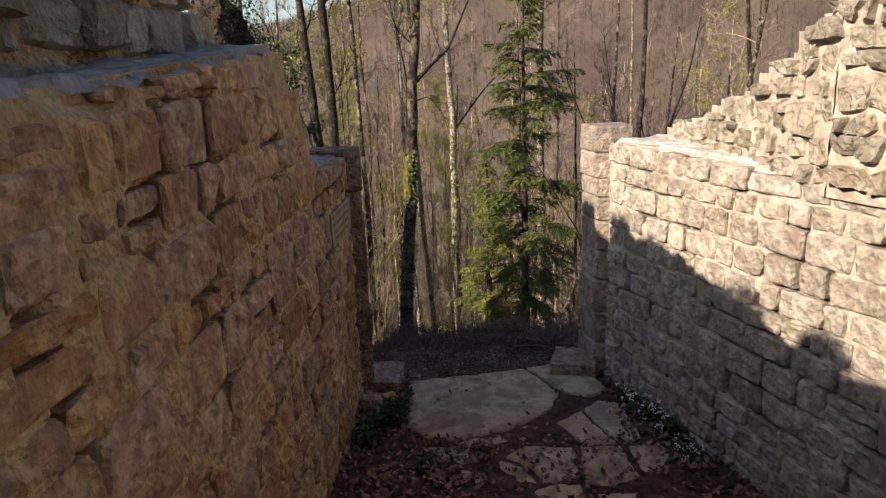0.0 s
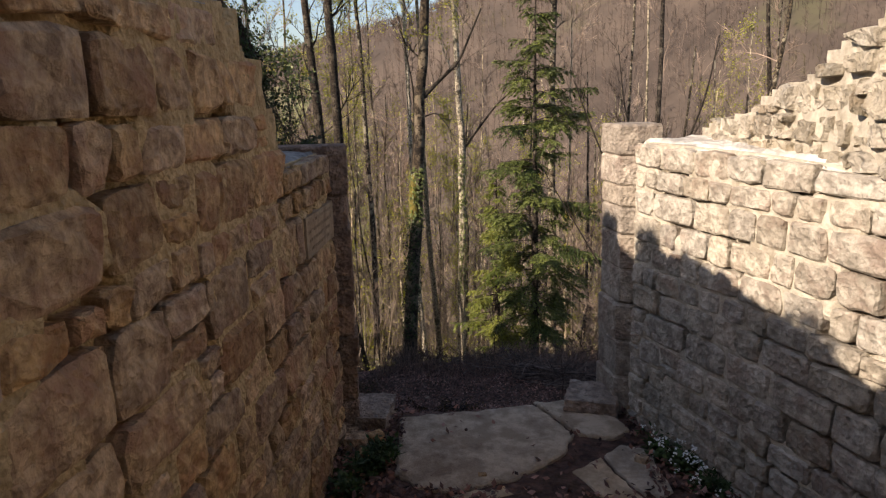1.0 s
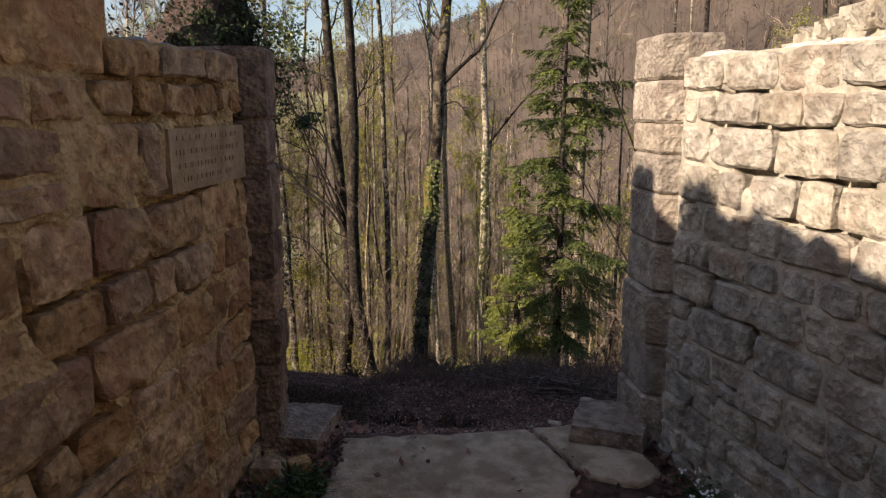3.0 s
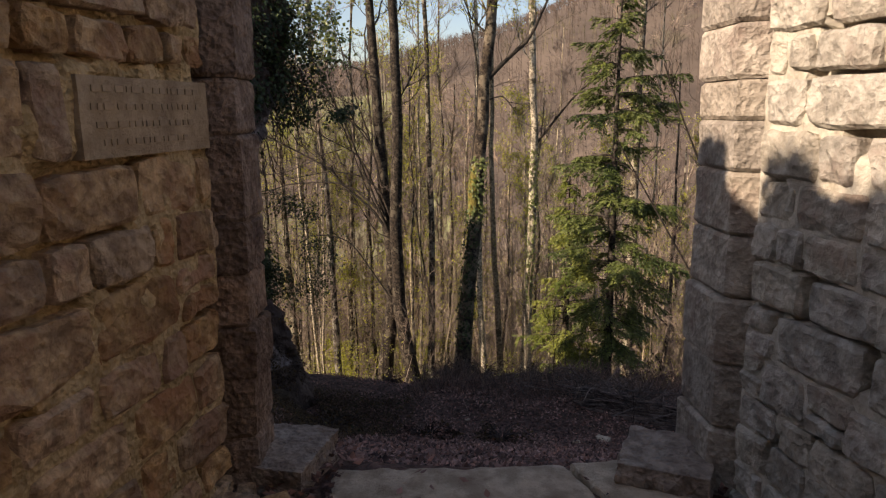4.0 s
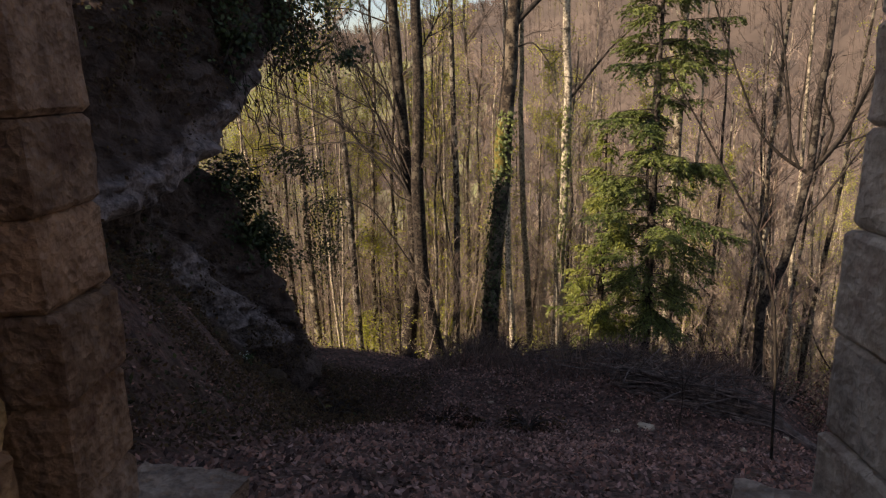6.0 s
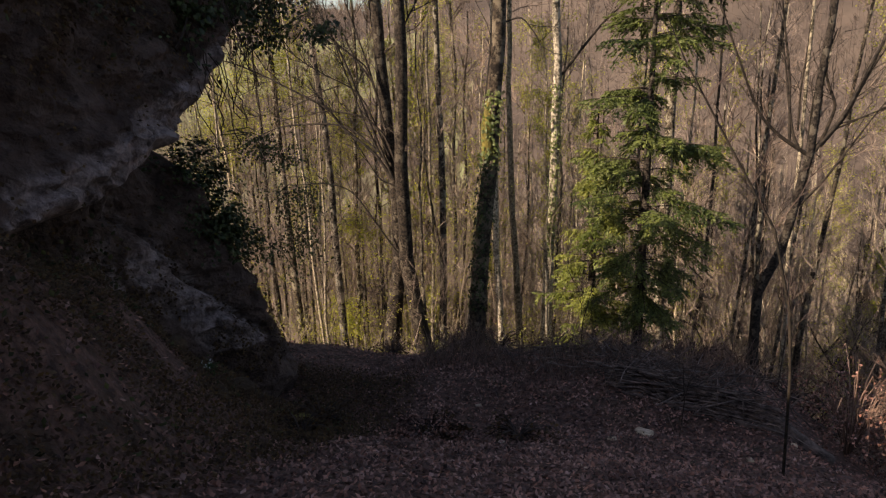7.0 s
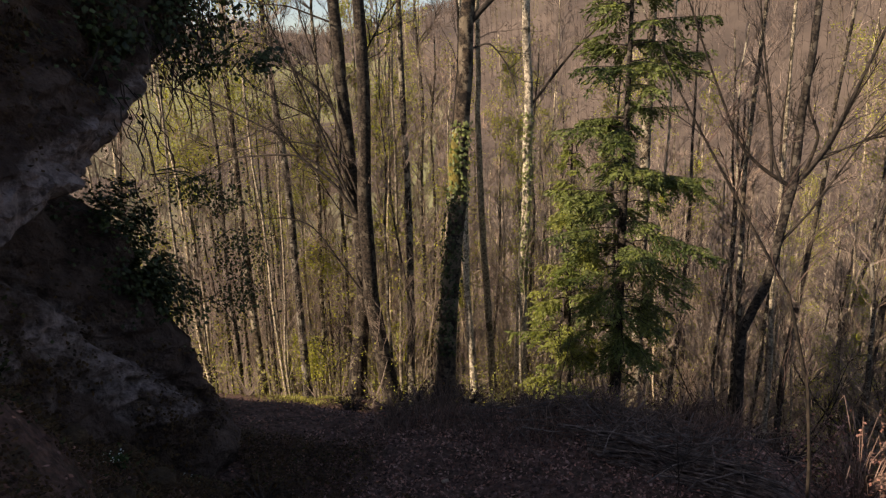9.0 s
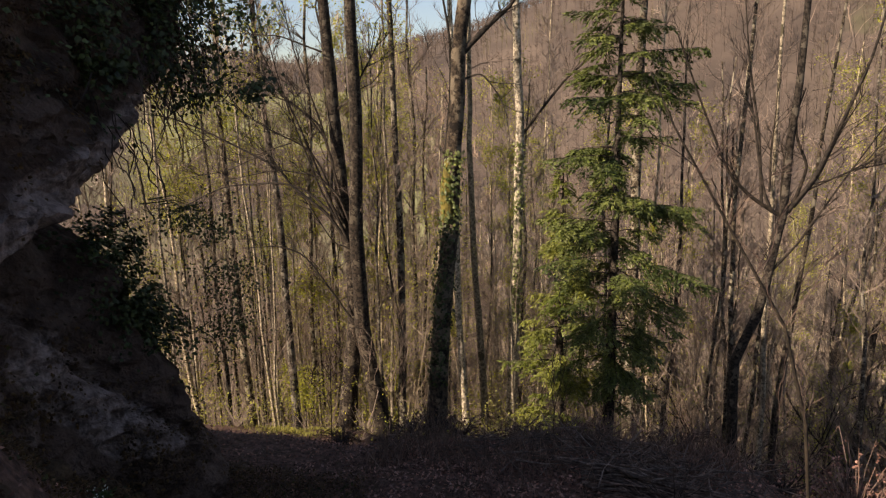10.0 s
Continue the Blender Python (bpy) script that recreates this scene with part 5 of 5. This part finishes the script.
# ---------------------------------------------------------------- the spruce
def spruce(at, base, tip, reach, seed, label, whorls=34, sparse=1.0, material=NEEDLE):
    rg = random.Random(seed)
    ob = empty("spruce", label, "spruce tree", "spruces")
    x, y = at
    b = Buf()
    pts = [Vector((x + .05 * n3(z * .3, seed), y, z)) for z in np.linspace(height(x, y) - .3, tip, 16)]
    b.tube(pts, [.17 * (1 - .93 * i / 15) for i in range(16)], 8)
    b.put("trunk", BARK_DARK, ob, smooth=True)
    st, nd = Buf(), Buf()
    for k in range(whorls):
        t = k / (whorls - 1)
        z = base + (tip - .25 - base) * t ** .92
        for _ in range(rg.randrange(3, 6)):
            a = rg.uniform(0, 6.283)
            if rg.random() > sparse or n3(math.cos(a) * 1.3, math.sin(a) * 1.3, z * .9 + seed) < -.18:
                continue
            L = lerp_table(reach, z) * rg.uniform(.55, 1.1) * (1 + .04 * math.cos(a)) * (1 + .4 * n3(math.cos(a) * 1.4, math.sin(a) * 1.4, z * .9 + 7))
            d = Vector((math.cos(a), math.sin(a), 0))
            droop = .22 + .34 * (1 - t) + rg.uniform(-.12, .2)
            zj = z + rg.uniform(-.4, .4)
            stem = [Vector((x, y, zj)) + d * L * s + Vector((0, 0, (.22 * s - droop * s * s + .16 * s ** 3) * L)) for s in (0, .25, .5, .75, 1)]
            st.tube(stem, [.018, .015, .011, .007, .003], 3, close=False)
            side = Vector((-d.y, d.x, 0))
            n_tw = max(5, int(L * 14))
            bare = .15 + .25 * (1 - t)
            for i in range(n_tw):
                s = bare + (1 - bare) * (i + rg.random()) / n_tw
                q = min(3, int(s * 4))
                p = stem[q].lerp(stem[q + 1], s * 4 - q)
                sg = 1 if i % 2 else -1
                tl = (.22 + .34 * L * (1 - s)) * rg.uniform(.6, 1.3)
                e = (side * sg + d * .8 + Vector((0, 0, rg.uniform(-1.3, .1)))).normalized()
                m_n = max(4, int(tl * 26))
                for m in range(m_n):
                    f_ = (m + rg.random()) / m_n
                    r = p + e * tl * f_ + Vector((0, 0, -.25 * tl * f_ * f_))
                    for sgn in (-1, 1):
                        ed = (e + e.cross(Vector((0, 0, 1))) * sgn * .9 + Vector((0, 0, -.25)) + ball(rg) * .4).normalized()
                        nd.leaf(r, ed, (Vector((0, 0, 1)) + ball(rg) * .8).normalized(), rg.uniform(.09, .16), rg.uniform(.03, .055))
    st.put("branch_work", BARK_DARK, ob)
    nd.put("needles", material, ob)
    return ob


spruce((2.3, 24), -6.4, 6.6, [(-7, .7), (-5.5, 1.0), (-4, 1.5), (-2.5, 1.95), (0, 2.1), (2, 1.8), (4, 1.3), (5.4, .7), (6.6, .05)], 2, "tall green spruce with loose drooping branches and bare inner stem", whorls=58, sparse=.9)
spruce((1.0, 24.6), -8.4, .2, [(-9, 1.3), (-6, 1.35), (-4, 1.1), (-2, .7), (.2, .1)], 7, "small bright green spruce beside the taller one", whorls=30, sparse=.85, material=NEEDLE_LIGHT)

# ---------------------------------------------------------------- the woods behind: kinds of bare trees, set out many times
kinds = []
for k in range(9):
    rg = random.Random(600 + k)
    H = rg.uniform(15, 21)
    ob = empty("woodland_tree", ("bare slender beech with pale trunk" if k not in (0, 5) else "slender tree with sparse yellow-green young leaves"), "tree", "woodland trees")
    r = rg.uniform(.045, .085)
    lean = rg.uniform(-.06, .06)
    pts = [Vector((lean * z + .30 * n3(z * .3, k * 3.7), .30 * n3(z * .3, k * 3.7 + 40), z)) for z in np.linspace(-.6, H, 15)]
    b = Buf()
    b.tube(pts, [r * (1 - .85 * i / 14) + .01 for i in range(15)], 7)
    b.put("trunk", (BARK_PALE, BARK, BARK_PALE)[k % 3], ob, smooth=True)
    b, lf = Buf(), (Buf() if k in (0, 5) else None)
    for _ in range(28):
        i = rg.randrange(2, 14)
        a = rg.uniform(0, 6.3)
        grow(b, pts[i], Vector((math.cos(a), math.sin(a), rg.uniform(.7, 2))), rg.uniform(1.2, 3.6) * (1.2 - i / 17), r * .26, rg, 2, lf, .075, sides=3, density=1.0, thin=.006)
    b.put("crown", TWIG, ob)
    if lf:
        lf.put("foliage", SPRING, ob, "yellow-green young leaves")
    kinds.append(ob)
rng = random.Random(71)
spots = []
tries = 0
while len(spots) < 230 and tries < 9000:
    tries += 1
    y = 24 + 62 * rng.random() ** 1.15
    x = rng.uniform(-.62, .62) * (y + 2) + (y * -.12)
    if any((x - a) ** 2 + (y - c) ** 2 < .55 for a, c in spots) or (y < 27 and -6 < x < 4.5) or (abs(x - 1.8) < 1.3 and y < 31):
        continue
    spots.append((x, y))
while len(spots) < 300:
    y = 27.5 + 20 * rng.random()
    x = rng.uniform(-.36, .12) * (y - 4) if rng.random() < .75 else rng.uniform(.12, .5) * (y - 4)
    if any((x - a) ** 2 + (y - c) ** 2 < .2 for a, c in spots):
        continue
    spots.append((x, y))
while len(spots) < 370:
    y = 24 + 26 * rng.random()
    x = rng.uniform(.16, .56) * (y - 4) if rng.random() < .6 else rng.uniform(-.5, -.16) * (y - 4)
    if any((x - a) ** 2 + (y - c) ** 2 < .25 for a, c in spots):
        continue
    spots.append((x, y))
for k, (x, y) in enumerate(spots):
    sc = rng.uniform(.8, 1.15) if k < 300 else rng.uniform(.5, .8)
    m = pose(x, y, height(x, y), rng.uniform(-2, 2), rng.uniform(-2.5, 2.5), rng.uniform(0, 360)) @ Matrix.Diagonal((sc, sc, sc, 1))
    if k < len(kinds):
        kinds[k].matrix_world = m
    else:
        t = copy_thing(kinds[rng.randrange(len(kinds))], m)
        t.matrix_world = m

# thin poles of the young wood, past counting
b, rng = Buf(), random.Random(81)
for _ in range(800):
    y = 25 + 66 * rng.random()
    x = rng.uniform(-.65, .62) * (y + 2) - y * .1
    if y < 26 and -7 < x < 5:
        continue
    z = height(x, y) - .2
    h, r = rng.uniform(4, 12), rng.uniform(.014, .036)
    l = Vector((rng.uniform(-.08, .08), rng.uniform(-.06, .06), 1))
    p = Vector((x, y, z))
    pts = [p, p + l * h * .35 + ball(rng) * .22, p + l * h * .7 + ball(rng) * .4, p + l * h + ball(rng) * .4]
    b.tube(pts, [r, r * .8, r * .5, .006], 4, close=False)
    for _k in range(14):
        q = pts[0].lerp(pts[1], rng.uniform(.4, 1)) if _k < 4 else pts[1].lerp(pts[3], rng.random())
        d = Vector((rng.uniform(-1, 1), rng.uniform(-1, 1), rng.uniform(.3, 1.2))).normalized() * rng.uniform(.6, 2.2)
        b.tube([q, q + d * .5 + ball(rng) * .08, q + d], [r * .3, r * .2, .004], 3, close=False)
tagged(b.put("young_wood", POLE), "dense young wood of thin pale bare stems", "trees", kind="stuff")

# small bushes in fresh leaf between the trunks
for k, (x, y, zz, r) in enumerate(((-4.6, 28.5, -7.2, .8), (-2.6, 29, -5.6, .6), (-9.5, 30, -2.2, 1.6), (-8.0, 31, -.6, 1.5), (-11.5, 33, -3.5, 1.8), (-6.4, 33, -1.0, 1.4), (-2.9, 30, -2.4, .9), (-12.5, 31, .6, 1.8), (-10, 36, .5, 2.0), (-14, 36, -1.5, 2.0), (-7.5, 29, -4.2, .9), (-5.6, 35, 2.2, 1.6), (-.5, 34, -7.5, 1.0), (-9, 27.5, 1.4, 1.2),
        (-12.3, 29, 0, 1.5), (-11.0, 29.5, 1.4, 1.3), (-10.0, 29, 2.4, 1.2), (-13.2, 29, -1.2, 1.3), (-9.2, 28.6, .3, 1.1), (-7.5, 27, -7.3, .8), (-11.5, 27.5, -.9, 1.1))):
    rg = random.Random(1200 + k)
    ob = empty("young_maple", "young maple with fresh yellow-green leaves", "tree", "young maples")
    g = Vector((x, y, height(x, y)))
    b, lf = Buf(), Buf()
    b.tube([g, g.lerp(Vector((x, y, zz)), .5) + ball(rg) * .15, Vector((x, y, zz + r * .6))], [.045, .035, .012], 5)
    b.put("trunk", BARK, ob, smooth=True)
    b = Buf()
    for _ in range(26):
        a = rg.uniform(0, 6.3)
        s = Vector((x, y, zz + rg.uniform(-r, r * .5)))
        d = Vector((math.cos(a), math.sin(a), rg.uniform(-.1, .3)))
        e = s + d * r * rg.uniform(.5, 1.3)
        b.tube([s, s.lerp(e, .5) + Vector((0, 0, .08)), e], [.01, .007, .003], 3)
        for _k in range(60):
            p = s.lerp(e, rg.uniform(.2, 1)) + ball(rg) * .22 * r
            n = (Vector((0, 0, 1)) + ball(rg) * .7).normalized()
            dd = ball(rg)
            lf.leaf(p, (dd - n * dd.dot(n)).normalized(), n, rg.uniform(.05, .1), rg.uniform(.04, .07))
    b.put("branch_work", TWIG, ob)
    lf.put("foliage", SPRING, ob)

# undergrowth with first green between the stems
b, rng = Buf(), random.Random(82)
for k in range(900):
    y = 21 + 30 * rng.random()
    x = (rng.uniform(-.6, .55) if k < 420 else rng.uniform(.2, .6)) * (y + 2) - y * .1
    p = Vector((x, y, height(x, y)))
    for _k in range(10):
        d = Vector((rng.uniform(-1, 1), rng.uniform(-1, 1), rng.uniform(.5, 1.6))).normalized() * rng.uniform(.4, 1.5) * (1 if k < 420 else 1.5)
        b.tube([p, p + d * .5 + ball(rng) * .1, p + d], [.009, .006, .002], 3, close=False)
tagged(b.put("undergrowth", TWIG), "bare twiggy undergrowth below the trees", "undergrowth", kind="stuff")
b, rng = Buf(), random.Random(83)
for _ in range(620):
    y = 21.5 + 34 * rng.random()
    x = rng.uniform(-.6, .4) * (y + 2) - y * .1
    c = Vector((x, y, height(x, y) + rng.uniform(.2, 1.6)))
    for _k in range(60):
        p = c + Vector((rng.gauss(0, .5), rng.gauss(0, .5), rng.gauss(0, .25)))
        n = (Vector((0, 0, 1)) + ball(rng) * .8).normalized()
        d = ball(rng)
        b.leaf(p, (d - n * d.dot(n)).normalized(), n, rng.uniform(.04, .08), rng.uniform(.03, .05))
tagged(b.put("green_undergrowth", SPRING), "sparse first green leaves on the undergrowth", "undergrowth", kind="stuff")

# slim sunlit trees further down and across the valley floor, past counting
b, rng = Buf(), random.Random(87)
for _ in range(3000):
    y = 45 + 150 * rng.random() ** .9
    x = rng.uniform(-.72, .72) * y - y * .06
    if x < -.14 * y and n3(x * .02, y * .012, 6) > .1:
        continue
    p = Vector((x, y, height(x, y) - .3))
    h = rng.uniform(9, 17)
    r = .02 + y * .00028 * rng.uniform(.6, 1.3)
    tip = p + Vector((rng.uniform(-1, 1), rng.uniform(-1, 1), h))
    mid = p.lerp(tip, .5) + ball(rng) * .25
    b.tube([p, mid, tip], [r, r * .7, r * .15], 3, close=False)
    for _k in range(28):
        q = mid.lerp(tip, rng.uniform(-.7, .95))
        d = Vector((rng.uniform(-1, 1), rng.uniform(-1, 1), rng.uniform(.1, 1.3))).normalized() * rng.uniform(.8, 3.6)
        s = Vector((r * .4, 0, r * .25))
        m2 = q + d * .5 + ball(rng) * .15
        i = len(b.v)
        b.v += [q - s, q + s, m2 + s * .6, m2 - s * .6, q + d]
        b.f += [(i, i + 1, i + 2, i + 3), (i + 3, i + 2, i + 4)]
tagged(b.put("valley_wood", POLE), "slim pale bare trees standing down the valley", "trees", kind="stuff")

# the wooded hillside across the valley
b, rng = Buf(), random.Random(91)
for _ in range(11000):
    y = 70 + 430 * rng.random() ** .8
    x = rng.uniform(-.75, .75) * y - y * .08
    if x < -.12 * y and n3(x * .02, y * .012, 6) > .12:
        continue
    z = height(x, y) - .3
    h = rng.uniform(6, 13) * (1 if y < 400 else .5)
    wd = .02 + y * .0002
    p = Vector((x, y, z))
    top_ = p + Vector((rng.uniform(-.6, .6), 0, h))
    s = Vector((wd, 0, 0))
    b.quad(p - s, p + s, top_ + s * .3, top_ - s * .3)
    for _k in range(20):
        q = p.lerp(top_, rng.uniform(.25, .97))
        d = Vector((rng.uniform(-1, 1), rng.uniform(-.3, .3), rng.uniform(.0, 1.0))).normalized() * rng.uniform(1.0, 3.4)
        t_ = Vector((wd * .7, 0, wd * .6))
        i = len(b.v)
        b.v += [q - t_, q + t_, q + d]
        b.f.append((i, i + 1, i + 2))
tagged(b.put("far_wood", FARWOOD), "bare brown woodland covering the far hillside", "trees", kind="stuff")
